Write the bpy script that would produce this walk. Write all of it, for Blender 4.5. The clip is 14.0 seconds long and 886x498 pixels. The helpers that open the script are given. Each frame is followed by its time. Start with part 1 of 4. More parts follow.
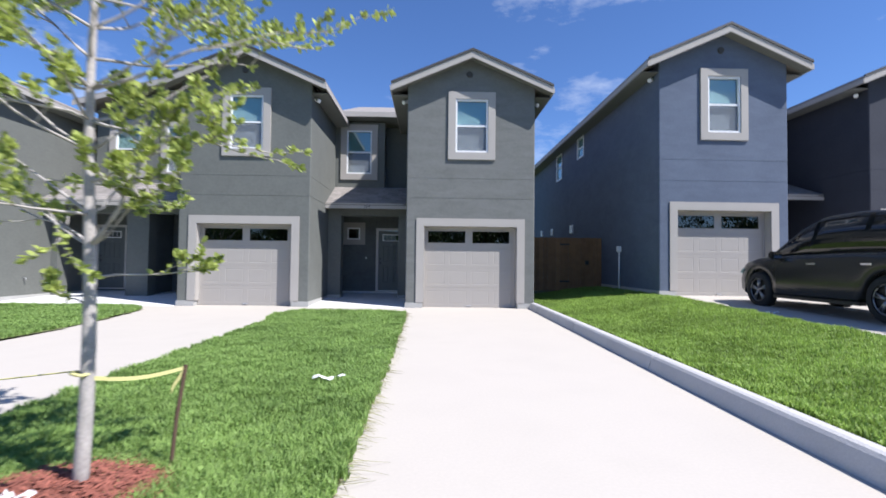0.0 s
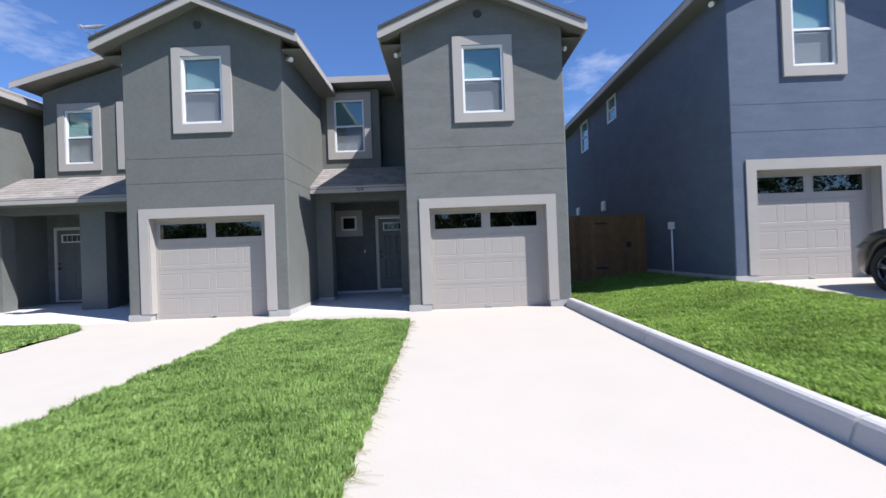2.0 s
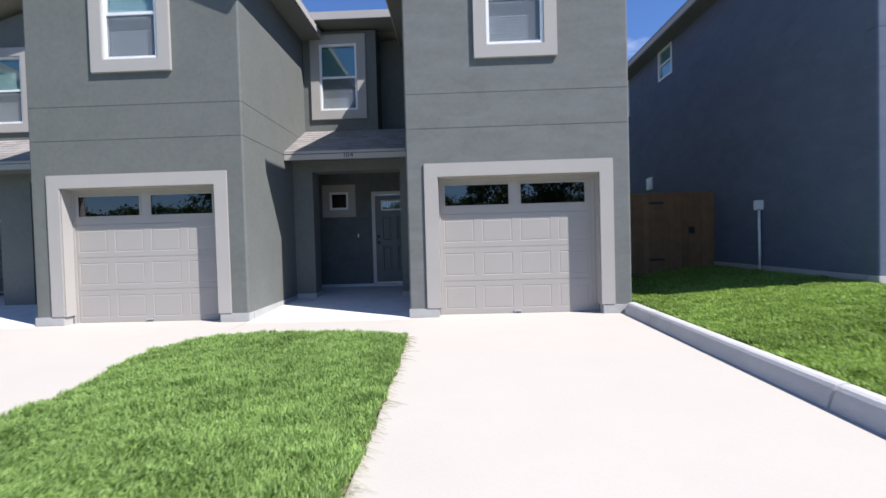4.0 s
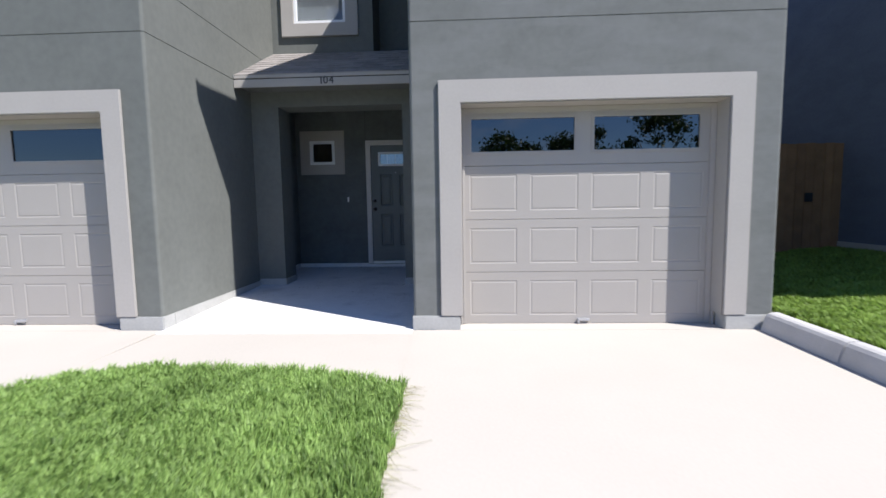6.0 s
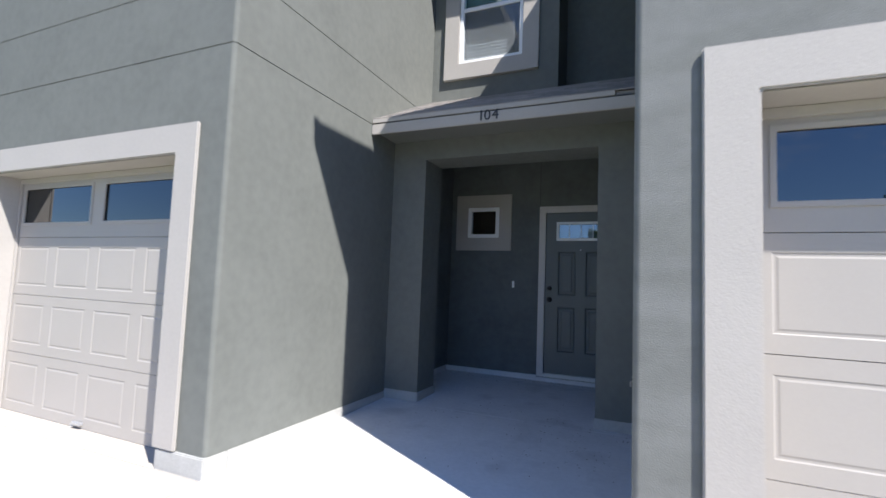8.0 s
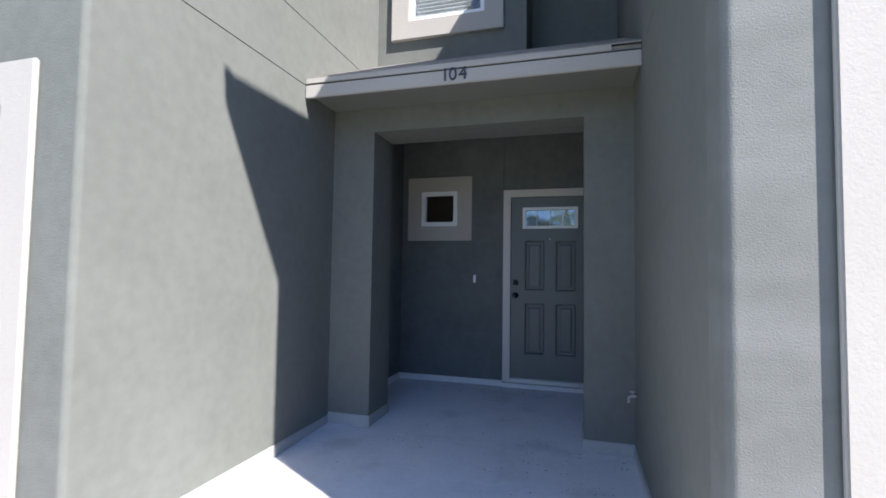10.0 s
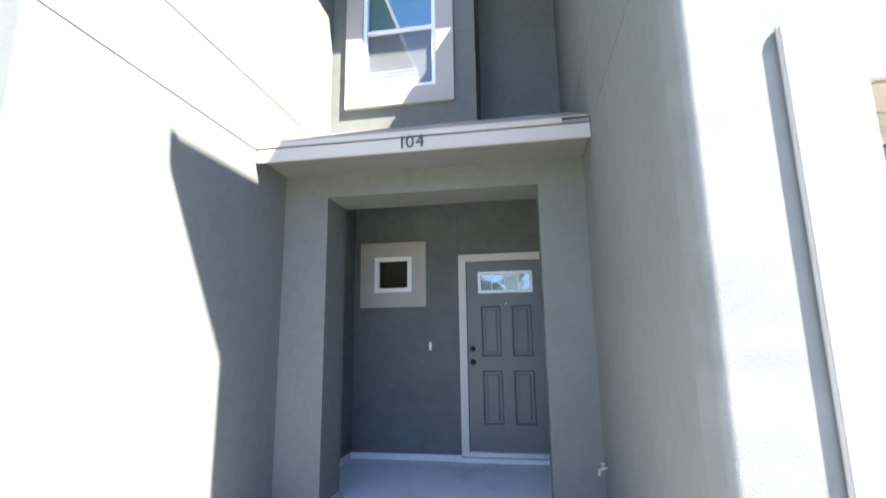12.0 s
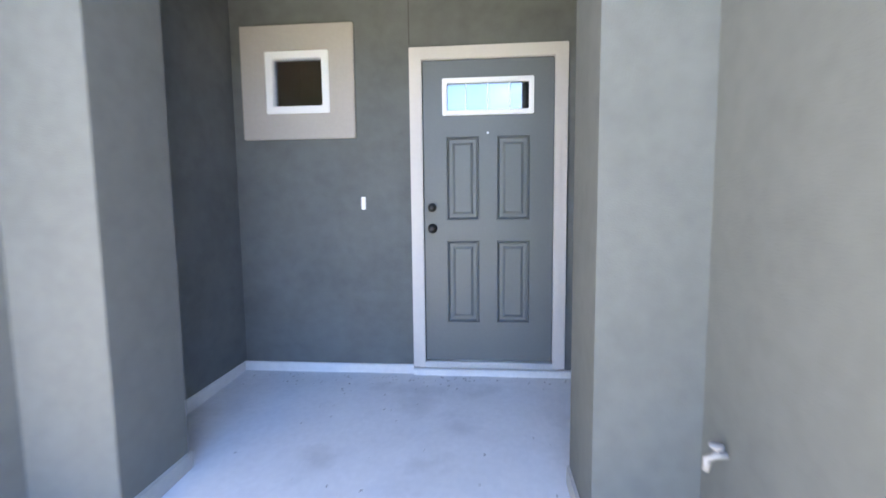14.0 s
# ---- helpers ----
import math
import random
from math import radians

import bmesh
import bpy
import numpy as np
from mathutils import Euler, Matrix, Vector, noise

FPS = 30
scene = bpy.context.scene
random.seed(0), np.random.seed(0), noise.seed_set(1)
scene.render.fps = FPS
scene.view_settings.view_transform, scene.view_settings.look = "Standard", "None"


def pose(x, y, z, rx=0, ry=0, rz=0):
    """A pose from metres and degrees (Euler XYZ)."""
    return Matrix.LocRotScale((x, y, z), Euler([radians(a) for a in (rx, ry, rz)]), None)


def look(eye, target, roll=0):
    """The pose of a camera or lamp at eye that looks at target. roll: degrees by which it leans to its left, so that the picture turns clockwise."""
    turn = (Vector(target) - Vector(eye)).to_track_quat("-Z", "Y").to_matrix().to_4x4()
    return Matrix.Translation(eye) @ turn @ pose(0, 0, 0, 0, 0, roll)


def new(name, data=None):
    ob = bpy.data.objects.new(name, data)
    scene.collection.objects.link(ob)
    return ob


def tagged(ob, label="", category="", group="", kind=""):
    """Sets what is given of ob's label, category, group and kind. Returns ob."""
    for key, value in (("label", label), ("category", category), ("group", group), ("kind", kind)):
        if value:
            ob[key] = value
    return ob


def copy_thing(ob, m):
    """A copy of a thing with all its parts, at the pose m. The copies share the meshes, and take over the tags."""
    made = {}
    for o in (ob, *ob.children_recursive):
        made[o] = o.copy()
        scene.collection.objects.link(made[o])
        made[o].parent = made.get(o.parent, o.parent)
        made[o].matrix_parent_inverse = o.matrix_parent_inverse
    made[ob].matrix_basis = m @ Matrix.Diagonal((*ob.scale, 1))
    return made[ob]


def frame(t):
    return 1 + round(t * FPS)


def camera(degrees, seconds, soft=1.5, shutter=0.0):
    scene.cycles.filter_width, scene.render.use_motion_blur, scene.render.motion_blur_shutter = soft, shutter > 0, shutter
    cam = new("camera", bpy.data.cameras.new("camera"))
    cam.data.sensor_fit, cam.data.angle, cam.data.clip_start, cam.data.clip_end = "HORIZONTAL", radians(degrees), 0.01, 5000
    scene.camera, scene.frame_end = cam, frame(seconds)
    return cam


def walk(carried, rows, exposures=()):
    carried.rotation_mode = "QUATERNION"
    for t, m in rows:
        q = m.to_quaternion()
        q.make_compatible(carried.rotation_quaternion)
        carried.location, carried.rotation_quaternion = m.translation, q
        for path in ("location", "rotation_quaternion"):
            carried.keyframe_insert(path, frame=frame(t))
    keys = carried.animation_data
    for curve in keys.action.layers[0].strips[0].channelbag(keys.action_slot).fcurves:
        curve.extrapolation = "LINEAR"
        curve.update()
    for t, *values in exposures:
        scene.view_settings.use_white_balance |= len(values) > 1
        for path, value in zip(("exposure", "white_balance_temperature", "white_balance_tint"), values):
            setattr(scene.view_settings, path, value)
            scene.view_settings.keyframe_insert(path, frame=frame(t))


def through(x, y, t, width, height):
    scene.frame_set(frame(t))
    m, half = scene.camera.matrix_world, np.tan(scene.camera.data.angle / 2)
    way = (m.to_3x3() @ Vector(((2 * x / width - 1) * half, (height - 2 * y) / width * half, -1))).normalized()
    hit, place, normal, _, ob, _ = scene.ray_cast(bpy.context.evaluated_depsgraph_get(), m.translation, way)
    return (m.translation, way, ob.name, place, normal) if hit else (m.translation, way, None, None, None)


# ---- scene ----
cam = camera(86.8, 14.0, shutter=0.5)
METRES, EYE, TILT, LEAN, TURN = 13.52, 1.2, 0.0, 0.0, -1.4
ROWS = [
    (0.0, 0.0, 0.0, 0.0, -0.02, 1.67, -0.65),
    (0.5, 0.0027, 0.0421, 0.0005, -1.76, -0.47, 0.66),
    (1.0, 0.0058, 0.0886, 0.002, 0.12, 0.25, 0.91),
    (1.5, 0.0041, 0.1373, 0.0024, 0.42, -0.99, 1.5),
    (2.0, 0.0041, 0.1861, 0.0037, 1.74, 0.29, 2.14),
    (4.5, -0.0103, 0.4351, 0.0021, 3.66, -2.97, 1.4),
    (5.0, -0.0194, 0.4871, 0.0019, 5.18, -5.16, 2.17),
    (5.5, -0.0225, 0.5374, 0.0012, 2.93, -2.66, 1.29),
    (6.0, -0.0268, 0.5862, 0.0016, 4.09, -5.41, 0.87),
    (6.5, -0.0318, 0.633, 0.0048, 5.18, -3.86, 1.04),
    (7.0, -0.0406, 0.6758, 0.0076, 15.67, -2.73, -3.89),
    (7.5, -0.0542, 0.7142, 0.0097, 22.73, 1.06, -3.29),
    (8.0, -0.0649, 0.7528, 0.0088, 24.85, 4.17, -2.19),
    (8.5, -0.0789, 0.7808, 0.0144, 25.1, 1.3, -1.91),
    (11.0, -0.1044, 0.8073, 0.0181, 12.47, 6.99, -0.48),
    (11.5, -0.1067, 0.8056, 0.0207, 12.0, 13.47, -0.92),
    (12.0, -0.1091, 0.8115, 0.0194, 11.14, 10.42, 0.82),
    (12.5, -0.1117, 0.8378, 0.0138, 14.06, 5.25, 1.06),
    (13.0, -0.1165, 0.8761, 0.0136, 12.91, -1.41, -0.97),
    (13.5, -0.1263, 0.9186, 0.0107, 8.24, -4.89, 1.0),
    (14.0, -0.1287, 0.9661, 0.0099, 6.53, -5.57, 0.63),
]
walk(cam, [(t, pose(0, 0, EYE, TILT, LEAN, TURN) @ pose(METRES * x, METRES * y, METRES * z, 90 + pitch, roll, yaw)) for t, x, y, z, yaw, pitch, roll in ROWS], exposures=[
    (0.0, 0.65, 6150, 13), (5.0, 0.65, 6200, 13), (7.0, 0.8, 6250, 12), (8.0, 1.1, 6300, 12), (8.7, 1.4, 6350, 12), (11.0, 1.9, 6450, 13), (11.5, 2.58, 6600, 13), (12.5, 3.15, 6900, 14), (13.0, 3.65, 7300, 14), (13.5, 3.98, 7500, 14), (14.0, 4.13, 7400, 15)])

# ---- world, sun ----
SUN_DIR = Vector((2.52, -1.45, 3.83)).normalized()      # towards the sun
world = bpy.data.worlds.new("sky")
scene.world = world
world.use_nodes = True
wn, wl = world.node_tree.nodes, world.node_tree.links
bgd = wn["Background"]
sky = wn.new("ShaderNodeTexSky")
sky.sky_type, sky.sun_disc = "NISHITA", False
sky.sun_elevation = math.asin(SUN_DIR.z)
sky.sun_rotation = math.atan2(SUN_DIR.x, SUN_DIR.y)
sky.air_density, sky.dust_density, sky.ozone_density = 1.0, 0.0, 4.5
wtc = wn.new("ShaderNodeTexCoord")
wmap = wn.new("ShaderNodeMapping")
wmap.inputs["Scale"].default_value = (1.3, 1.0, 3.4)
cl = wn.new("ShaderNodeTexNoise")
cl.inputs["Scale"].default_value, cl.inputs["Detail"].default_value, cl.inputs["Roughness"].default_value = 2.3, 8.0, 0.62
clr = wn.new("ShaderNodeMapRange")
clr.inputs["From Min"].default_value, clr.inputs["From Max"].default_value = 0.55, 0.80
clr.inputs["To Max"].default_value = 0.75
wmix = wn.new("ShaderNodeMixRGB")
wmix.inputs[2].default_value = (9.0, 9.4, 10.0, 1)
wl.new(wtc.outputs["Generated"], wmap.inputs["Vector"])
wl.new(wmap.outputs["Vector"], cl.inputs["Vector"])
wl.new(cl.outputs["Fac"], clr.inputs["Value"])
wl.new(clr.outputs["Result"], wmix.inputs[0])
tone = wn.new("ShaderNodeMixRGB")
tone.blend_type, tone.inputs[0].default_value, tone.inputs[2].default_value = "MULTIPLY", 1.0, (0.86, 1.03, 1.32, 1)
wl.new(sky.outputs["Color"], tone.inputs[1])
wl.new(tone.outputs[0], wmix.inputs[1])
wl.new(wmix.outputs[0], bgd.inputs["Color"])
bgd.inputs["Strength"].default_value = 0.076

sun = new("sun", bpy.data.lights.new("sun", "SUN"))
sun.data.energy, sun.data.angle, sun.data.color = 5.0, radians(0.53), (1.0, 0.955, 0.89)
sun.matrix_world = look(SUN_DIR * 40, (0, 0, 0))


# ---- materials ----
def mat(name, col, rough=0.6, metal=0.0, vary=0.12, scale=3.0, fine=60.0, bump=0.0, bump_scale=80.0, bump_dist=0.004, tint=None, obj_random=0.0, island=0.0, spec=0.5, stain=0.0, stain_scale=1.1):
    """A principled surface with variation at two scales and a fine relief."""
    m = bpy.data.materials.new(name)
    m.use_nodes = True
    n, l = m.node_tree.nodes, m.node_tree.links
    p = n["Principled BSDF"]
    p.inputs["Roughness"].default_value, p.inputs["Metallic"].default_value = rough, metal
    p.inputs["Specular IOR Level"].default_value = spec
    geo = n.new("ShaderNodeNewGeometry")
    big, small = n.new("ShaderNodeTexNoise"), n.new("ShaderNodeTexNoise")
    big.inputs["Scale"].default_value, big.inputs["Detail"].default_value = scale, 5.0
    small.inputs["Scale"].default_value, small.inputs["Detail"].default_value = fine, 3.0
    l.new(geo.outputs["Position"], big.inputs["Vector"])
    l.new(geo.outputs["Position"], small.inputs["Vector"])
    add = n.new("ShaderNodeMath"); add.operation = "ADD"
    l.new(big.outputs["Fac"], add.inputs[0]); l.new(small.outputs["Fac"], add.inputs[1])
    last = add.outputs[0]
    for source, amount in ((("ShaderNodeObjectInfo", "Random"), obj_random), (("geo", "Random Per Island"), island)):
        if amount:
            node = geo if source[0] == "geo" else n.new(source[0])
            mul = n.new("ShaderNodeMath"); mul.operation = "MULTIPLY_ADD"
            l.new(node.outputs[source[1]], mul.inputs[0])
            mul.inputs[1].default_value = amount
            l.new(last, mul.inputs[2])
            sub = n.new("ShaderNodeMath"); sub.operation = "SUBTRACT"
            l.new(mul.outputs[0], sub.inputs[0]); sub.inputs[1].default_value = amount / 2
            last = sub.outputs[0]
    rng = n.new("ShaderNodeMapRange")
    rng.inputs["From Min"].default_value, rng.inputs["From Max"].default_value = 0.55, 1.45
    l.new(last, rng.inputs["Value"])
    mix = n.new("ShaderNodeMixRGB")
    c = Vector(col)
    t = Vector(tint) if tint else c
    mix.inputs[1].default_value = (*(c * (1 - vary)), 1)
    mix.inputs[2].default_value = (*[min(v, 0.95) for v in t * (1 + vary)], 1)
    l.new(rng.outputs["Result"], mix.inputs[0])
    out = mix.outputs[0]
    if stain:
        st = n.new("ShaderNodeTexNoise"); st.inputs["Scale"].default_value, st.inputs["Detail"].default_value = stain_scale, 7.0
        l.new(geo.outputs["Position"], st.inputs["Vector"])
        sr = n.new("ShaderNodeMapRange"); sr.inputs["From Min"].default_value, sr.inputs["From Max"].default_value = 0.56, 0.72
        sr.inputs["To Max"].default_value = stain
        l.new(st.outputs["Fac"], sr.inputs["Value"])
        dk = n.new("ShaderNodeMixRGB"); dk.inputs[2].default_value = (*(c * 0.62), 1)
        l.new(sr.outputs["Result"], dk.inputs[0]); l.new(out, dk.inputs[1])
        out = dk.outputs[0]
    l.new(out, p.inputs["Base Color"])
    if bump:
        bn = n.new("ShaderNodeTexNoise"); bn.inputs["Scale"].default_value, bn.inputs["Detail"].default_value = bump_scale, 4.0
        l.new(geo.outputs["Position"], bn.inputs["Vector"])
        b2 = n.new("ShaderNodeBump"); b2.inputs["Strength"].default_value, b2.inputs["Distance"].default_value = bump, bump_dist
        l.new(bn.outputs["Fac"], b2.inputs["Height"])
        l.new(b2.outputs["Normal"], p.inputs["Normal"])
    return m


def glass_mat(name, tint=(0.9, 0.95, 1.0), clear=0.82, gloss=0.07, screen=0.0):
    m = bpy.data.materials.new(name)
    m.use_nodes = True
    n, l = m.node_tree.nodes, m.node_tree.links
    n.remove(n["Principled BSDF"])
    tr, gl, mx, fr = n.new("ShaderNodeBsdfTransparent"), n.new("ShaderNodeBsdfGlossy"), n.new("ShaderNodeMixShader"), n.new("ShaderNodeLayerWeight")
    fr.inputs["Blend"].default_value = 0.5
    pw, ma = n.new("ShaderNodeMath"), n.new("ShaderNodeMath")
    pw.operation, ma.operation = "POWER", "MULTIPLY_ADD"
    pw.inputs[1].default_value, ma.inputs[1].default_value, ma.inputs[2].default_value = 3.5, 0.55, gloss
    l.new(fr.outputs["Facing"], pw.inputs[0]); l.new(pw.outputs[0], ma.inputs[0])
    tr.inputs["Color"].default_value = (*[c * clear for c in tint], 1)
    gl.inputs["Roughness"].default_value = 0.01
    l.new(ma.outputs[0], mx.inputs[0]); l.new(tr.outputs[0], mx.inputs[1]); l.new(gl.outputs[0], mx.inputs[2])
    last = mx.outputs[0]
    if screen:
        df, m2 = n.new("ShaderNodeBsdfDiffuse"), n.new("ShaderNodeMixShader")
        df.inputs["Color"].default_value = (0.30, 0.32, 0.33, 1)
        m2.inputs[0].default_value = screen
        l.new(last, m2.inputs[1]); l.new(df.outputs[0], m2.inputs[2])
        last = m2.outputs[0]
    l.new(last, n["Material Output"].inputs["Surface"])
    return m


def leaf_mat(name, col, tint, vary=0.3, through=0.35):
    m = mat(name, col, rough=0.5, vary=vary, tint=tint, scale=1.2, fine=14, island=0.7, spec=0.35)
    n, l = m.node_tree.nodes, m.node_tree.links
    p = n["Principled BSDF"]
    src = p.inputs["Base Color"].links[0].from_socket
    ts, mx = n.new("ShaderNodeBsdfTranslucent"), n.new("ShaderNodeMixShader")
    mx.inputs[0].default_value = through
    l.new(src, ts.inputs["Color"]); l.new(p.outputs[0], mx.inputs[1]); l.new(ts.outputs[0], mx.inputs[2])
    l.new(mx.outputs[0], n["Material Output"].inputs["Surface"])
    return m


STUCCO = mat("stucco_sage_grey", (0.151, 0.159, 0.148), 0.88, vary=0.12, scale=2.2, fine=14, bump=0.45, bump_scale=170, bump_dist=0.0035, spec=0.2, stain=0.12)
STUCCO_BLUE = mat("stucco_slate_blue", (0.116, 0.142, 0.196), 0.88, vary=0.12, scale=1.3, fine=28, bump=0.45, bump_scale=170, bump_dist=0.0035, spec=0.2, stain=0.12)
# the sage stucco again, darkened: porch shade put into its colour
STUCCO_SHADED = mat("stucco_sage_shaded", (0.120, 0.131, 0.131), 0.85, vary=0.17, scale=3.2, fine=12, bump=0.35, bump_scale=90, bump_dist=0.005, spec=0.25, stain=0.15)
# blue stucco darkened to near black; the shade is in the colour
STUCCO_BLUE_SHADED = mat("stucco_blue_shaded", (0.052, 0.056, 0.070), 0.85, vary=0.12, scale=1.6, fine=22, bump=0.5, bump_scale=150, bump_dist=0.0035, spec=0.2)
STUCCO_WORN = mat("stucco_sage_grey_brushed", (0.158, 0.165, 0.157), 0.88, vary=0.12, scale=2.2, fine=14, bump=0.5, bump_scale=160, bump_dist=0.0035, spec=0.2, stain=0.12)


def smear(m, col, amount, scale=(0.55, 0.9, 1.9)):
    """Pale drawn-out trowel smears over a surface."""
    n, l = m.node_tree.nodes, m.node_tree.links
    p = n["Principled BSDF"]
    src = p.inputs["Base Color"].links[0].from_socket
    geo, mp, tx, rg, mx = n.new("ShaderNodeNewGeometry"), n.new("ShaderNodeMapping"), n.new("ShaderNodeTexNoise"), n.new("ShaderNodeMapRange"), n.new("ShaderNodeMixRGB")
    mp.inputs["Scale"].default_value = scale
    tx.inputs["Scale"].default_value, tx.inputs["Detail"].default_value, tx.inputs["Roughness"].default_value, tx.inputs["Distortion"].default_value = 2.4, 7.0, 0.62, 0.6
    rg.inputs["From Min"].default_value, rg.inputs["From Max"].default_value, rg.inputs["To Max"].default_value = 0.40, 0.70, amount
    mx.inputs[2].default_value = (*col, 1)
    l.new(geo.outputs["Position"], mp.inputs["Vector"]); l.new(mp.outputs["Vector"], tx.inputs["Vector"]); l.new(tx.outputs["Fac"], rg.inputs["Value"])
    l.new(rg.outputs["Result"], mx.inputs[0]); l.new(src, mx.inputs[1]); l.new(mx.outputs[0], p.inputs["Base Color"])


smear(STUCCO_WORN, (0.225, 0.232, 0.232), 0.42)
smear(STUCCO_BLUE, (0.160, 0.195, 0.258), 0.35)
smear(STUCCO_SHADED, (0.160, 0.174, 0.174), 0.4, (1.2, 1.2, 1.6))
CASING = mat("casing_off_white", (0.56, 0.535, 0.51), 0.55, vary=0.04, scale=3, fine=40)
GROOVE = mat("joint_shadow_line", (0.075, 0.08, 0.08), 0.9)
TRIM = mat("trim_warm_grey", (0.40, 0.378, 0.352), 0.75, vary=0.05, scale=2, fine=40, bump=0.3, bump_scale=110, bump_dist=0.003, spec=0.25)
DOOR_TAUPE = mat("garage_door_taupe", (0.375, 0.352, 0.325), 0.5, vary=0.03, scale=3, fine=90, bump=0.12, bump_scale=240, bump_dist=0.002, spec=0.35)
WHITE = mat("white_vinyl", (0.80, 0.81, 0.82), 0.4, vary=0.03)
BLIND = mat("blind_grey", (0.74, 0.78, 0.79), 0.6, vary=0.04)
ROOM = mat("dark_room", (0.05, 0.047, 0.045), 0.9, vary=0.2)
ROOM_BROWN = mat("brown_room", (0.22, 0.14, 0.075), 0.8, vary=0.25)
GLASS = glass_mat("window_glass", (0.80, 0.97, 0.97), 0.86, gloss=0.13)
GLASS_CLEAR = glass_mat("clear_glass", gloss=0.15)
GLASS_SCREEN = glass_mat("screened_glass", (0.9, 0.95, 1.0), 0.7, screen=0.28)
GLASS_DARK = glass_mat("garage_glass", (0.55, 0.6, 0.65), 0.12, 0.13)
CONCRETE = mat("driveway_concrete", (0.475, 0.44, 0.39), 0.9, vary=0.05, scale=1.1, fine=45, bump=0.35, bump_scale=140, bump_dist=0.003, spec=0.2, stain=0.12)
PORCH_CONC = mat("porch_concrete", (0.67, 0.66, 0.65), 0.8, vary=0.09, scale=4.5, fine=30, bump=0.3, bump_scale=90, bump_dist=0.003, spec=0.25, stain=0.42, stain_scale=2.9)
FOUNDATION = mat("foundation_concrete", (0.40, 0.40, 0.385), 0.9, vary=0.12, scale=4, fine=40, bump=0.5, bump_scale=70, bump_dist=0.005, stain=0.2)
KERB = mat("kerb_concrete", (0.50, 0.49, 0.48), 0.9, vary=0.10, scale=3, fine=60, bump=0.6, bump_scale=90, bump_dist=0.006, stain=0.25)
SHINGLE = mat("roof_shingle_brown_grey", (0.26, 0.24, 0.225), 0.95, vary=0.3, scale=9, fine=160, bump=0.7, bump_scale=220, island=0.5)
DARK_EDGE = mat("drip_edge_dark", (0.05, 0.048, 0.045), 0.6)
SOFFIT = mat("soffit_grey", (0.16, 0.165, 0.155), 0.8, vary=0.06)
SOIL = mat("lawn_soil", (0.13, 0.15, 0.055), 0.95, vary=0.4, scale=6, fine=40, bump=0.6, bump_scale=40)
GROUND = mat("far_ground_grass", (0.085, 0.13, 0.035), 0.95, vary=0.35, scale=0.7, fine=8, bump=0.4, bump_scale=30)
ASPHALT = mat("asphalt", (0.05, 0.05, 0.05), 0.9, vary=0.2, scale=2, fine=80, bump=0.5)
GRASS = leaf_mat("grass_blades", (0.166, 0.292, 0.062), (0.345, 0.490, 0.150), through=0.45)
GRASS_DRY = leaf_mat("yellowish_grass_blades", (0.165, 0.272, 0.040), (0.330, 0.47, 0.105), through=0.45)
MULCH = mat("red_mulch", (0.235, 0.080, 0.055), 0.9, vary=0.4, scale=9, fine=60, island=0.8)
BARK = mat("young_tree_bark", (0.42, 0.39, 0.365), 0.9, vary=0.25, scale=14, fine=80, bump=0.6, bump_scale=60)
LEAF = leaf_mat("young_leaves", (0.28, 0.37, 0.08), (0.47, 0.53, 0.15), through=0.45)
LEAF_FAR = leaf_mat("far_leaves", (0.035, 0.07, 0.02), (0.07, 0.11, 0.03), through=0.2)
FENCE = mat("cedar_fence", (0.22, 0.12, 0.055), 0.85, vary=0.25, scale=5, fine=70, obj_random=0.5, bump=0.3, bump_scale=50)
BLACK = mat("black_metal", (0.02, 0.02, 0.022), 0.4, vary=0.1)
STEEL = mat("galvanised_steel", (0.55, 0.56, 0.58), 0.4, metal=0.7, vary=0.1)
RUST = mat("rusty_stake", (0.10, 0.06, 0.04), 0.85, vary=0.3)
STRAP = mat("yellow_green_strap", (0.62, 0.58, 0.25), 0.6, vary=0.1)
LITTER = mat("white_paper", (0.78, 0.78, 0.78), 0.7, vary=0.06)
CARPAINT = mat("dark_grey_car_paint", (0.055, 0.053, 0.05), 0.25, metal=0.5, vary=0.05, spec=0.6)
CARGLASS = mat("tinted_car_glass", (0.012, 0.013, 0.015), 0.06, vary=0.1, spec=0.6)
TYRE = mat("tyre_rubber", (0.018, 0.018, 0.018), 0.8, vary=0.2)
RIM = mat("alloy_rim", (0.30, 0.30, 0.31), 0.35, metal=0.8, vary=0.05)
CHROME = mat("chrome", (0.75, 0.75, 0.76), 0.12, metal=1.0, vary=0.02)
DOOR_GREY = mat("front_door_grey_paint", (0.125, 0.14, 0.142), 0.42, vary=0.05, scale=3, fine=60, spec=0.4)
INK = mat("number_dark", (0.04, 0.04, 0.045), 0.5)


